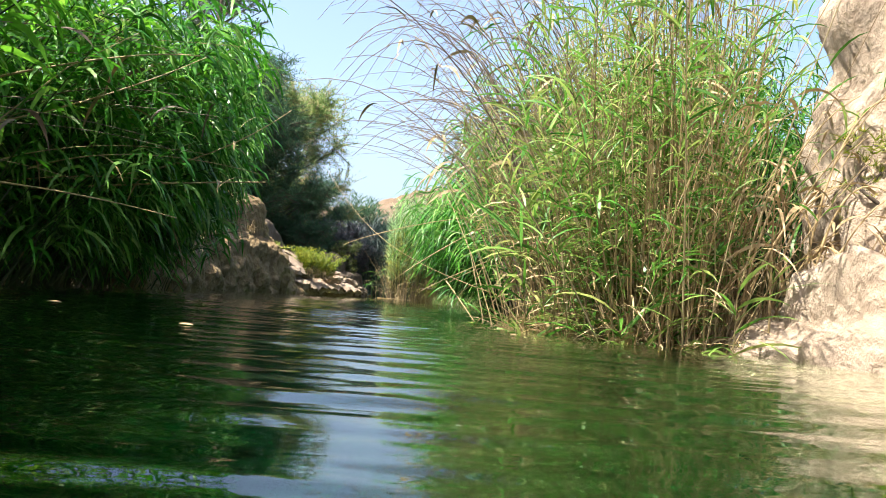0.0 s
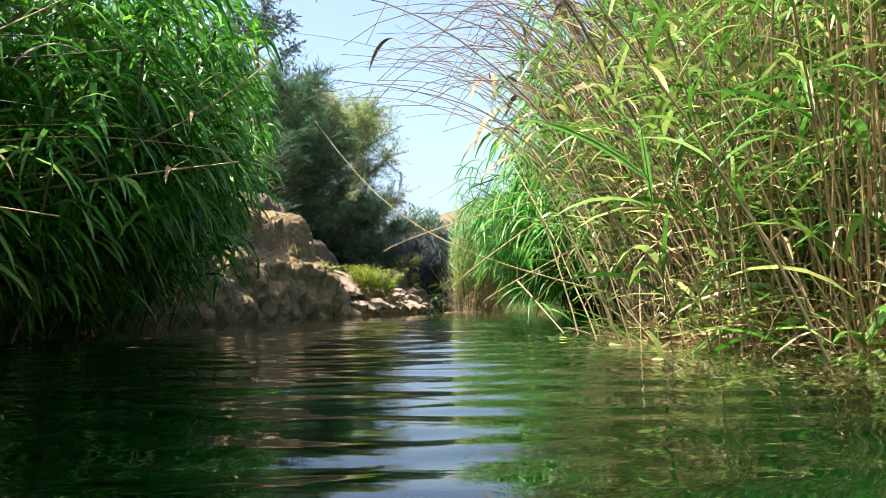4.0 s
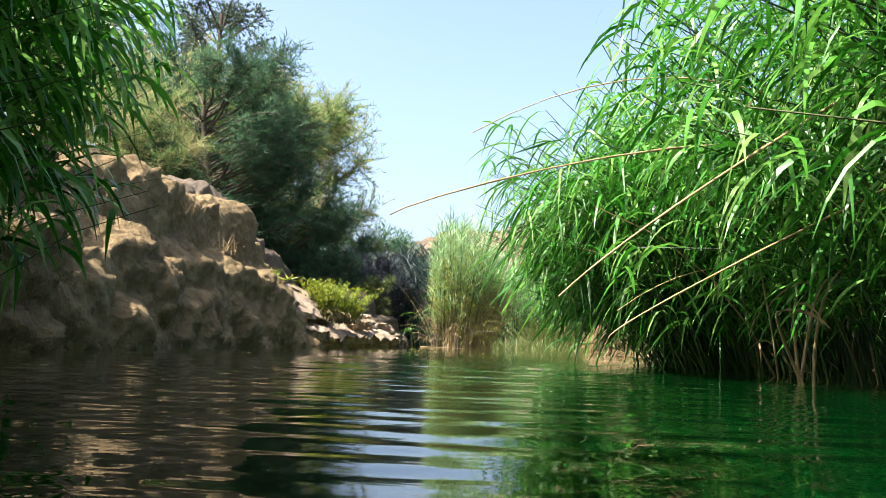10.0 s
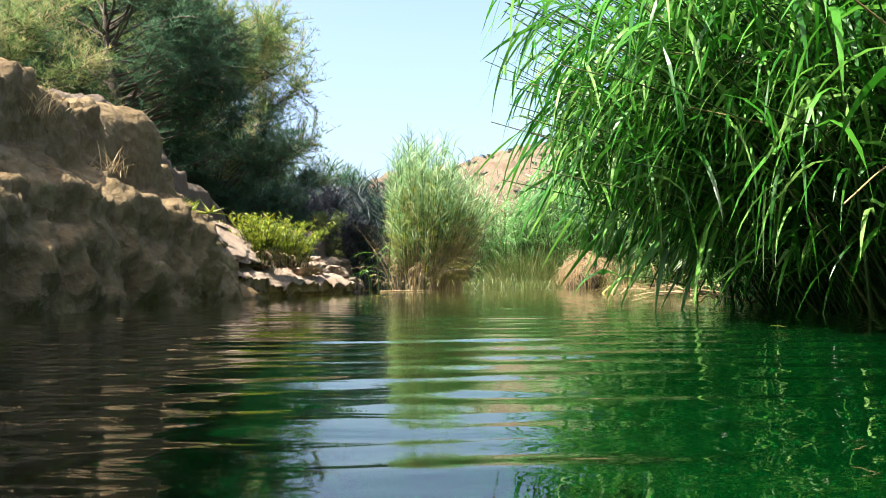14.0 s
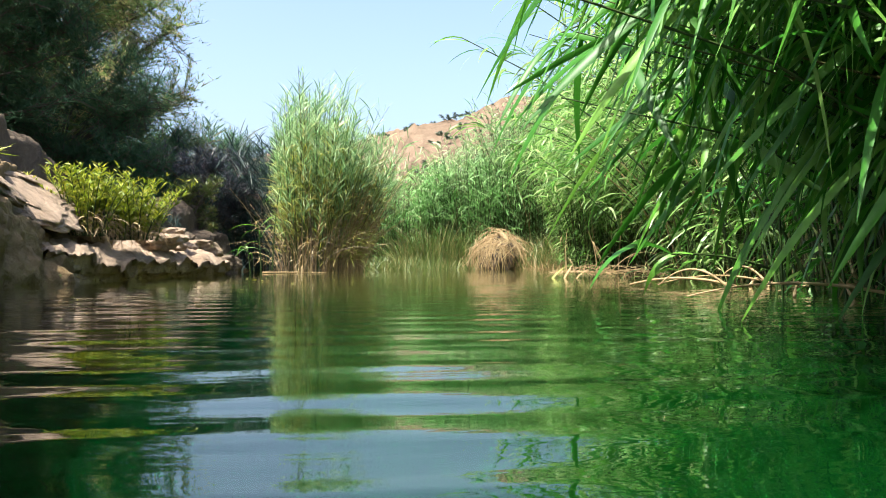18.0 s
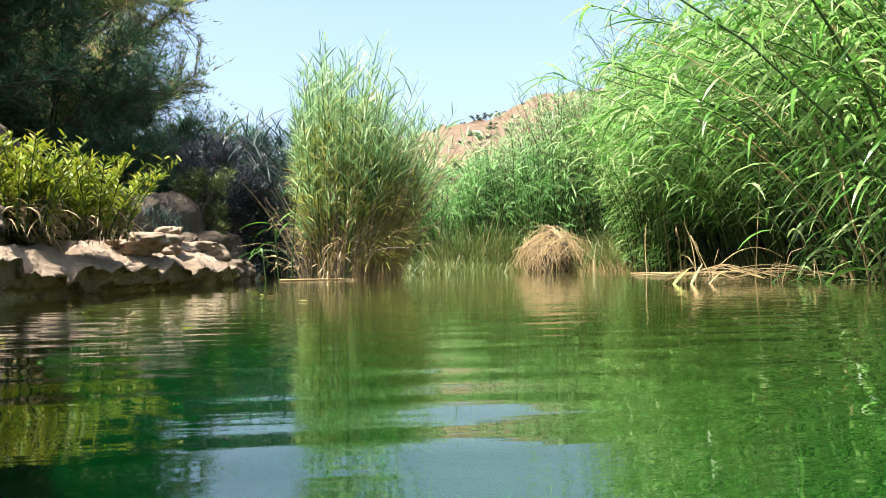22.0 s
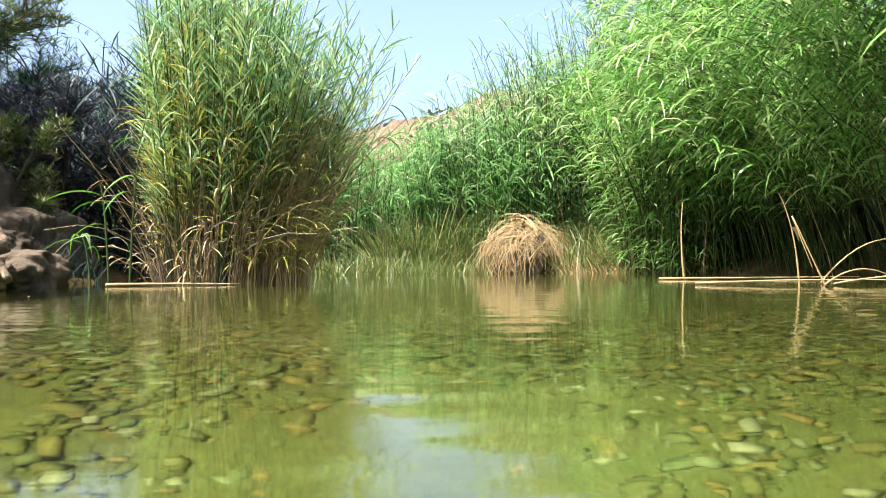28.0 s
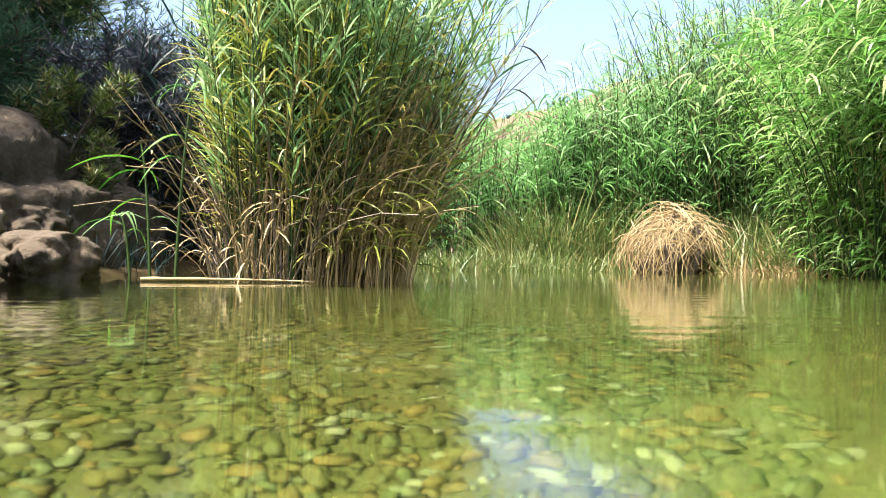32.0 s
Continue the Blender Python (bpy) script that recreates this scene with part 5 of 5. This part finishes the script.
    for i in range(12):
        x, y = rng.uniform(2.0, 3.2), rng.uniform(19.5, 20.5)
        a = rng.normal(2.9, 0.35)
        ln = rng.uniform(0.3, 0.8)
        dead_cane([(x, y, 0.03), (x + math.cos(a) * ln * 0.5, y + math.sin(a) * ln * 0.5, 0.05 + rng.uniform(0, 0.08)), (x + math.cos(a) * ln, y + math.sin(a) * ln, 0.03)],
                  rng.uniform(0.0022, 0.0042), M_DRY if i % 3 == 0 else M_STRAW, "bleached dead cane lying on the water", group="dead canes on the water", leaves=0, seed=200 + i, kink=i % 2 == 0)
    for i in range(12):
        x, y = rng.uniform(2.0, 3.1), rng.uniform(19.5, 20.6)
        h = rng.uniform(0.07, 0.20)
        dx = rng.normal(0, 0.10)
        tip = h * (rng.uniform(0.1, 0.7) if i % 3 == 0 else rng.uniform(1.2, 1.8))
        dead_cane([(x, y, -0.1), (x + dx, y, h), (x + dx * 2.2, y + rng.normal(0, 0.1), tip)], rng.uniform(0.0020, 0.0034), M_DRY if i % 2 else M_STRAW,
                  "bleached dead cane standing in the water", group="bent dead canes", leaves=0, seed=300 + i, kink=True)
    for i in range(14):
        x, y = rng.uniform(1.5, 2.3), rng.uniform(14.6, 17.2)
        a = rng.uniform(0, 3.1)
        ln = rng.uniform(0.3, 0.8)
        dead_cane([(x, y, 0.0), (x + math.cos(a) * ln * 0.5, y + math.sin(a) * ln * 0.5, rng.uniform(0.03, 0.12)), (x + math.cos(a) * ln, y + math.sin(a) * ln, 0.01)],
                  rng.uniform(0.005, 0.010), M_STRAW, "dry cane litter at the foot of the thicket", group="cane litter", seed=400 + i)
    for i in range(12):
        a = rng.uniform(-2.9, -0.2)
        x, y = -0.30 + 0.46 * math.cos(a), 25.4 + 0.75 * math.sin(a)
        h = rng.uniform(0.4, 1.0)
        dead_cane([(x, y, -0.3), (x + rng.normal(0, 0.05), y, h * 0.5), (x + rng.normal(0, 0.12), y, h)], rng.uniform(0.006, 0.010), M_STRAW,
                  "pale dead stem at the foot of the reed clump", "dead_reed", "dead stems of the clump", 1, 500 + i)
    dead_cane([(-1.08, 24.5, 0.012), (-0.65, 24.56, 0.014), (-0.20, 24.55, 0.008)], 0.011, M_STRAW, "straight pale cane floating in front of the reed clump", "floating_cane")
    dead_cane([(3.05, 24.9, 0.01), (3.7, 24.6, 0.015), (4.4, 24.3, 0.02)], 0.008, M_STRAW, "long pale cane floating along the bank", "floating_cane")
    dead_cane([(3.24, 24.83, -0.1), (3.22, 24.85, 0.3), (3.26, 24.9, 0.62)], 0.008, M_STRAW, "thin pale dead stem standing in the water", "dead_reed")
    dead_cane([(3.10, 23.0, -0.1), (3.07, 23.0, 0.26), (2.98, 23.0, 0.53)], 0.006, M_STRAW, "tall bleached cane standing before the dark hollow", group="bent dead canes", leaves=2, seed=330)
    dead_cane([(3.22, 22.9, -0.05), (3.02, 22.95, 0.42), (3.12, 22.9, 0.10)], 0.005, M_STRAW, "snapped bleached cane hanging down to the water", group="bent dead canes", seed=331, kink=True)
    for i, (x, y, dx, dy, up) in enumerate([(2.55, 23.2, 1.3, -0.6, 0.03), (3.0, 22.6, 0.35, -0.05, 0.09), (3.15, 22.75, 0.8, -0.3, 0.06), (3.3, 23.1, 0.7, -0.1, 0.26)]):
        dead_cane([(x, y, 0.01), (x + dx * 0.5, y + dy * 0.5, up), (x + dx, y + dy, up * 0.6)], 0.005, M_STRAW, "bleached dead cane lying across the water by the hollow", group="dead canes on the water", seed=340 + i)
    dead_cane([(2.46, 20.43, -0.2), (2.50, 20.43, 0.4), (2.53, 20.43, 0.88)], 0.004, M_STRAW, "upright pale dead stem before the dark hollow", "dead_reed")
    dead_cane([(2.05, 20.7, -0.2), (2.02, 20.6, 0.15), (1.95, 20.5, 0.40)], 0.004, M_STRAW, "pale dead stem leaning over the water", "dead_reed", leaves=2, seed=9)
    for i, (x, y, dx, dz) in enumerate(((1.70, 19.95, 0.16, 0.20), (1.80, 19.9, 0.12, 0.24), (1.88, 19.85, 0.16, 0.18), (1.62, 20.0, 0.20, 0.15))):
        r2 = np.random.default_rng(900 + i)
        v, f = blades(r2, np.zeros((1, 3)), np.array([[dx, 0.03, dz]]), np.array([0.19]), np.array([0.022]), np.array([0.5]), 8, False)
        ob = mesh_np("fallen_leaf", v, f, M_STRAW if i else M_YELLOW)
        ob.location = (x, y, -0.03)
        tagged(ob, "broad pale dead cane leaf standing out of the water", "leaf", "pale dead leaves")
    for i in range(20):
        a = rng.uniform(-2.8, 0.1)
        x, y = -0.28 + 0.40 * math.cos(a), 25.4 + 0.7 * math.sin(a)
        h = rng.uniform(0.18, 0.60)
        dx = rng.normal(0.08, 0.13)
        dead_cane([(x, y, -0.2), (x + dx * 0.4, y - 0.05, h), (x + dx, y - 0.12, h * rng.uniform(0.2, 0.8)), (x + dx * 1.3, y - 0.15, -0.05)], rng.uniform(0.002, 0.0038), M_DRY if i % 2 else M_STRAW,
                  "pale broken reed bent down to the water", "dead_reed", "broken reeds of the clump", 1, 740 + i, False, True)
    dead_cane([(0.93, 9.4, 0.27), (1.04, 9.05, 0.14), (1.17, 8.65, -0.02)], 0.006, M_STRAW, "straight pale cane hanging down into the water", "dead_cane")
    for i, (x, z) in enumerate(((1.62, 0.44), (1.50, 0.36), (1.70, 0.50), (1.42, 0.30))):
        dead_cane([(1.60 + 0.04 * i, 11.9, -0.2), (0.5 * (1.62 + x), 11.8, 0.55 * z), (x, 11.6, z)], 0.009, M_STRAW, "white dead stem standing out of the water", "dead_reed", "white stems under the canes", 1, 780 + i)
    for i in range(16):
        x, y, h = rng.uniform(-0.15, 0.12), rng.uniform(25.1, 25.8), rng.uniform(0.9, 1.9)
        dx = rng.uniform(0.35, 0.95)
        dead_cane([(x, y, -0.2), (x + dx * 0.4, y - 0.05, h * 0.55), (x + dx, y - 0.1, h)], rng.uniform(0.003, 0.005), M_DRY_GREY,
                  "dark twiggy dead reed leaning out of the clump", "reed_stalk", "dark stalks of the clump", 2, 700 + i, False)
    for i in range(44):
        x, y, h = rng.uniform(-0.30, 0.22), rng.uniform(24.8, 25.7), rng.uniform(0.6, 1.45)
        dx = rng.uniform(0.25, 1.0)
        dead_cane([(x, y, -0.2), (x + dx * 0.45, y + rng.normal(0, 0.08), h * 0.5), (x + dx, y + rng.normal(0, 0.15), h)], rng.uniform(0.0028, 0.0050), M_STRAW if i % 3 == 0 else M_DRY,
                  "tan dry reed leaning out of the clump", "dead_reed", "leaning dry reeds of the clump", 1, 1200 + i, True)
    dead_cane([(0.0, 26.0, -0.2), (0.45, 25.6, 0.5), (0.85, 25.4, 1.25), (1.05, 25.3, 1.7)], 0.005, M_DRY_GREY, "thin grey leaning reed stalk", "reed_stalk")
    dead_cane([(0.1, 25.8, -0.1), (0.45, 25.5, 0.75), (0.40, 25.3, 0.45), (0.42, 25.3, 0.02)], 0.007, M_STRAW, "broken dead cane hanging into the water", "dead_cane")


debris()


def floating_flecks():
    """Single small dry leaves and seeds adrift on the water."""
    rng = np.random.default_rng(131)
    for i in range(46):
        y = rng.uniform(5.0, 22.5)
        x = float(np.interp(y, LINE_Y, LINE_X)) + rng.choice([-1, 1]) * rng.uniform(0.35, 1.5)
        v, f = blades(rng, np.zeros((1, 3)), np.array([[1.0, 0.0, 0.12]]), np.array([rng.uniform(0.02, 0.06)]), np.array([rng.uniform(0.006, 0.014)]), np.array([0.25]), 4, False)
        ob = mesh_np("floating_leaf", v, f, M_STRAW if i % 3 else M_YELLOW)
        ob.matrix_world = pose(x, y, 0.004, 0, 0, rng.uniform(0, 360))
        tagged(ob, "small curled dry leaf floating on the water", "leaf", "floating leaves")


floating_flecks()


def hanging_cane(ctrl, n, size, label, seed):
    """A green cane bending over the water, long leaves hanging from its end."""
    rng = np.random.default_rng(seed)
    p = arc(ctrl, 16)
    root = thing("hanging_cane", *[float(a) for a in p[0]], label, "cane", "canes hanging over the water")
    v, f = tubes((p - p[0])[None], (0.007 * np.linspace(1, 0.35, 16))[None], 6)
    mesh_np("stalk", v, f, M_STEM, root, True)
    way = p[-1] - p[-4]
    for i in range(n):
        j = int(rng.integers(5, 16))
        d = (way[0] + rng.normal(0, 0.10), way[1] + rng.normal(0, 0.16), 0.0)
        lay_leaf(root, HANGING_LEAVES[int(rng.integers(0, 3))], Vector(p[j] - p[0]), d, float(size * rng.uniform(0.7, 1.2)), float(rng.normal(0, 0.5)))


hanging_cane([(1.75, 14.4, 0.3), (1.30, 14.4, 1.15), (0.70, 14.35, 1.12), (0.26, 14.28, 0.82)], 16, 0.42, "green cane bending low with leaves hanging over the stream", 141)
hanging_cane([(1.75, 14.7, 0.3), (1.35, 14.7, 1.05), (0.80, 14.65, 1.02), (0.45, 14.60, 0.78)], 16, 0.42, "green cane with broad leaves trailing towards the water", 142)
hanging_cane([(1.80, 15.0, 0.3), (1.45, 15.0, 0.95), (1.05, 15.0, 0.85), (0.78, 14.95, 0.55)], 14, 0.40, "low green cane with leaf tips touching the water", 143)
hanging_cane([(1.80, 13.6, 0.4), (1.35, 13.7, 1.35), (0.80, 13.8, 1.38), (0.42, 13.85, 1.10)], 14, 0.44, "tall green cane arching out over the stream", 144)
for i in range(28):
    # lower and lower tips towards the bank
    rng = np.random.default_rng(500 + i)
    xt, y = 0.36 + 0.85 * (i / 27) ** 0.9, rng.uniform(14.2, 15.3)
    xt += 0.25 * max(0.0, y - 14.8)
    zt = 0.90 - 0.66 * (xt - 0.3) + rng.uniform(-0.04, 0.16)
    hanging_cane([(rng.uniform(1.75, 2.05), y + rng.normal(0, 0.15), 0.3), (xt + 0.85, y, zt + 0.38), (xt + 0.4, y, zt + 0.28), (xt, y + rng.normal(0, 0.08), zt)], 15, 0.50,
                 "green cane drooping over the stream with long hanging leaves", 510 + i)


def seed_ball():
    bm = bmesh.new()
    bmesh.ops.create_icosphere(bm, subdivisions=4, radius=0.045)
    for vert in bm.verts:
        vert.co *= 1 + 0.12 * noise.fractal(vert.co * 30, 0.9, 2, 3)
    ob = part("seed_ball", bm, M_DRY, None)
    ob.location = (-0.40, 24.72, 0.26)
    tagged(ob, "round tan seed ball caught among the dead reeds", "seed head")


seed_ball()


def broad_plant(x, y, tilt, n, height, label, seed, lean=0.0):
    """A young cane with a few broad bending leaves."""
    rng = np.random.default_rng(seed)
    root = thing("young_cane", x, y, 0, label, "plant")
    p = arc([(0, 0, -0.5), (lean * 0.4, 0, height * 0.5), (lean, 0, height)])
    v, f = tubes(p[None], (0.011 * np.linspace(1, 0.4, len(p)))[None], 6)
    mesh_np("stalk", v, f, M_STEM, root, True)
    for i in range(n):
        s = p[int(rng.integers(6, len(p)))]
        a = tilt + rng.normal(0, 0.9)
        lay_leaf(root, (LEAVES if i % 3 else PALE_LEAVES)[int(rng.integers(1, 4))], Vector(s), (math.cos(a), math.sin(a), 0), rng.uniform(0.22, 0.46), rng.normal(0, 0.4))
    return root


broad_plant(-1.10, 24.75, 2.6, 6, 0.75, "young green cane with broad leaves beside the reed clump", 81, -0.08)
broad_plant(-0.98, 24.70, -2.2, 7, 1.15, "tall young cane with long bending leaves", 82, 0.12)
broad_plant(-1.25, 24.9, 2.0, 5, 0.35, "low green sprout at the edge of the water", 83, -0.1)
sprout = thing("cane_shoot", 0.98, 9.25, 0.20, "bright green broad leaves hanging from a dead cane", "plant")
for i in range(5):
    lay_leaf(sprout, LEAVES[3], Vector((0.02 * i, -0.05 * i, 0.02 - 0.03 * i)), (-0.8 + 0.35 * i, -0.6, 0), 0.24 + 0.03 * (i % 3), 0.3 * (i - 2))


def dipping_leaf():
    """A single broad cane leaf arching from its stalk down into the water."""
    rng = np.random.default_rng(84)
    root = thing("cane_shoot", 1.45, 15.75, 0.10, "broad bright green cane leaf arching into the water", "plant")
    p = arc([(0.0, 0.0, 0.0), (-0.20, -0.03, 0.05), (-0.42, -0.06, 0.06)], 8)
    v, f = tubes(p[None], (0.006 * np.linspace(1, 0.5, 8))[None], 6)
    mesh_np("stalk", v, f, M_STEM, root, True)
    for k, (ln, wd, dr, dz) in enumerate(((0.40, 0.045, 2.1, 0.55), (0.26, 0.026, 2.6, 0.2))):
        v, f = blades(rng, p[-1][None] + np.array([[0.08 * k, 0.0, 0.0]]), np.array([[-1.0, -0.2 + 0.4 * k, dz]]), np.array([ln]), np.array([wd]), np.array([dr]), 9, 0.0)
        mesh_np("leaf", v, f, M_CANE_ONE, root, True)


dipping_leaf()


# ---- grass ----
def grass(name, cx, cy, rx, ry, n, h, w, mat, label, seed, bend=0.9, dome=None):
    rng = np.random.default_rng(seed)
    a, r = rng.random(n) * 2 * np.pi, np.sqrt(rng.random(n))
    x, y = cx + rx * r * np.cos(a), cy + ry * r * np.sin(a)
    z = np.maximum(ground_z(x, y), -0.1) - 0.02
    if dome:
        z = dome[0] + dome[1] * np.sqrt(1 - 0.92 * r ** 2)
    d = np.column_stack([rng.normal(0, 0.4, n), rng.normal(0, 0.4, n), np.ones(n)])
    v, f = blades(rng, np.column_stack([x, y, z]), d, h * (0.5 + 0.8 * rng.random(n)), w * (0.6 + 0.8 * rng.random(n)), bend * (0.5 + rng.random(n)), 4)
    return tagged(mesh_np(name, v, f, mat), label, "grass", kind="stuff")


grass("grass", 1.3, 31.0, 1.9, 0.9, 2400, 0.42, 0.012, M_GRASS, "low bright green grass at the end of the stream", 91)
grass("grass", 4.35, 30.2, 0.55, 0.9, 1100, 0.34, 0.010, M_STRAW, "straw stubble beside the tussock", 90, 1.4)
grass("grass", 2.4, 31.9, 1.2, 0.5, 1300, 1.1, 0.016, M_GRASS, "tall pale green grass before the reeds", 88, 0.8)
grass("grass", 4.5, 30.8, 0.9, 1.2, 1500, 0.7, 0.015, M_GRASS, "tall green grass behind the tussock", 89, 1.0)
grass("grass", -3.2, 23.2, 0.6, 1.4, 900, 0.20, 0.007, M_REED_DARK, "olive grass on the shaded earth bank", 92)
# Dark leaf colour here stands for the shade on the mound.
grass("grass", -2.85, 24.4, 0.75, 1.8, 2000, 0.15, 0.006, M_REED_DARK, "short grass covering the earth mound, coloured dark for shade", 87, 1.2, (0.30, 0.58))
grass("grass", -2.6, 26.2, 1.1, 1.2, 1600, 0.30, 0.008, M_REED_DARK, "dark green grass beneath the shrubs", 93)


def tuft(x, y, z, n, h, label, seed):
    rng = np.random.default_rng(seed)
    d = np.column_stack([rng.normal(0, 0.5, n), rng.normal(0, 0.5, n), np.ones(n)])
    b = np.column_stack([x + rng.normal(0, 0.06, n), y + rng.normal(0, 0.1, n), np.full(n, z - 0.06)]) - np.array([x, y, z])
    v, f = blades(rng, b, d, h * (0.5 + 0.8 * rng.random(n)), np.full(n, 0.006), 0.4 + rng.random(n), 4, False)
    ob = tagged(mesh_np("grass_tuft", v, f, M_STRAW), label, "grass", "dry tufts on the rocks")
    ob.location = (x, y, z)


for i, (x, y, z) in enumerate([(-2.75, 16.1, 1.32), (-2.45, 16.5, 1.0), (-2.75, 17.5, 1.2), (-2.6, 15.6, 1.25), (-3.0, 14.6, 1.45), (2.8, 6.2, 0.5)]):
    tuft(x, y, z, 46, 0.22, "dry straw grass tuft rooted in a rock crack", 95 + i)


# ---- gravel under the water ----
def gravel():
    rng = np.random.default_rng(111)
    root = thing("gravel", 0.5, 22.0, -0.75, "rounded yellow-brown river pebbles on the shallow bed", "gravel", kind="stuff")
    shapes = []
    for i in range(6):
        bm = bmesh.new()
        bmesh.ops.create_icosphere(bm, subdivisions=1 if i == 0 else 2, radius=1.0)
        for vert in bm.verts:
            q = vert.co.copy()
            vert.co = q * (1 + 0.6 * noise.noise(q * 1.5 + Vector((i * 5.0, 0, 0))))
            vert.co.z *= 0.32
        me = bpy.data.meshes.new("pebble")
        for f in bm.faces:
            f.smooth = True
        bm.to_mesh(me)
        bm.free()
        me.materials.append(M_PEBBLE_ONE)
        shapes.append(me)
    loc = np.array(root.location)
    for i in range(300):
        x, y = rng.uniform(-1.0, 2.3), rng.triangular(19.9, 21.0, 23.0)
        x += 0.9 * max(0.0, min(1.0, 21.0 - y))
        r = 0.013 + 0.028 * rng.random() ** 2.0
        ob = new("pebble", shapes[1 + i % 5])
        ob.parent = root
        z = float(ground_z(x, y)) + r * 0.25
        ob.matrix_basis = Matrix.Translation(Vector((x, y, z)) - Vector(loc)) @ Euler((rng.normal(0, 0.3), rng.normal(0, 0.3), rng.uniform(0, 6))).to_matrix().to_4x4() @ Matrix.Diagonal((r * rng.uniform(0.8, 1.4), r, r, 1))
    ico = np.array([v.co[:] for v in shapes[0].vertices])
    tri = np.array([p.vertices[:] for p in shapes[0].polygons])
    n = 21000
    x, y = rng.uniform(-1.5, 2.5, n), rng.triangular(19.2, 20.8, 24.5, n)
    x += 1.3 * np.clip(21.2 - y, 0, 1)
    r = 0.008 + 0.020 * rng.random(n) ** 2.4
    z = ground_z(x, y) + r * 0.2
    ok = z < -0.12
    x, y, r, z = x[ok], y[ok], r[ok], z[ok]
    a = rng.random(len(x)) * 6.28
    st = rng.uniform(0.7, 1.9, len(x))
    px = ico[None, :, 0] * (r * st)[:, None]
    py = ico[None, :, 1] * r[:, None]
    v = np.stack([x[:, None] + px * np.cos(a)[:, None] - py * np.sin(a)[:, None], y[:, None] + px * np.sin(a)[:, None] + py * np.cos(a)[:, None], z[:, None] + ico[None, :, 2] * r[:, None]], -1)
    f = (np.arange(len(x)) * len(ico))[:, None, None] + tri[None]
    tagged(mesh_np("small_gravel", v.reshape(-1, 3) - loc, f.reshape(-1, 3), M_PEBBLE, root, True), kind="stuff")


gravel()
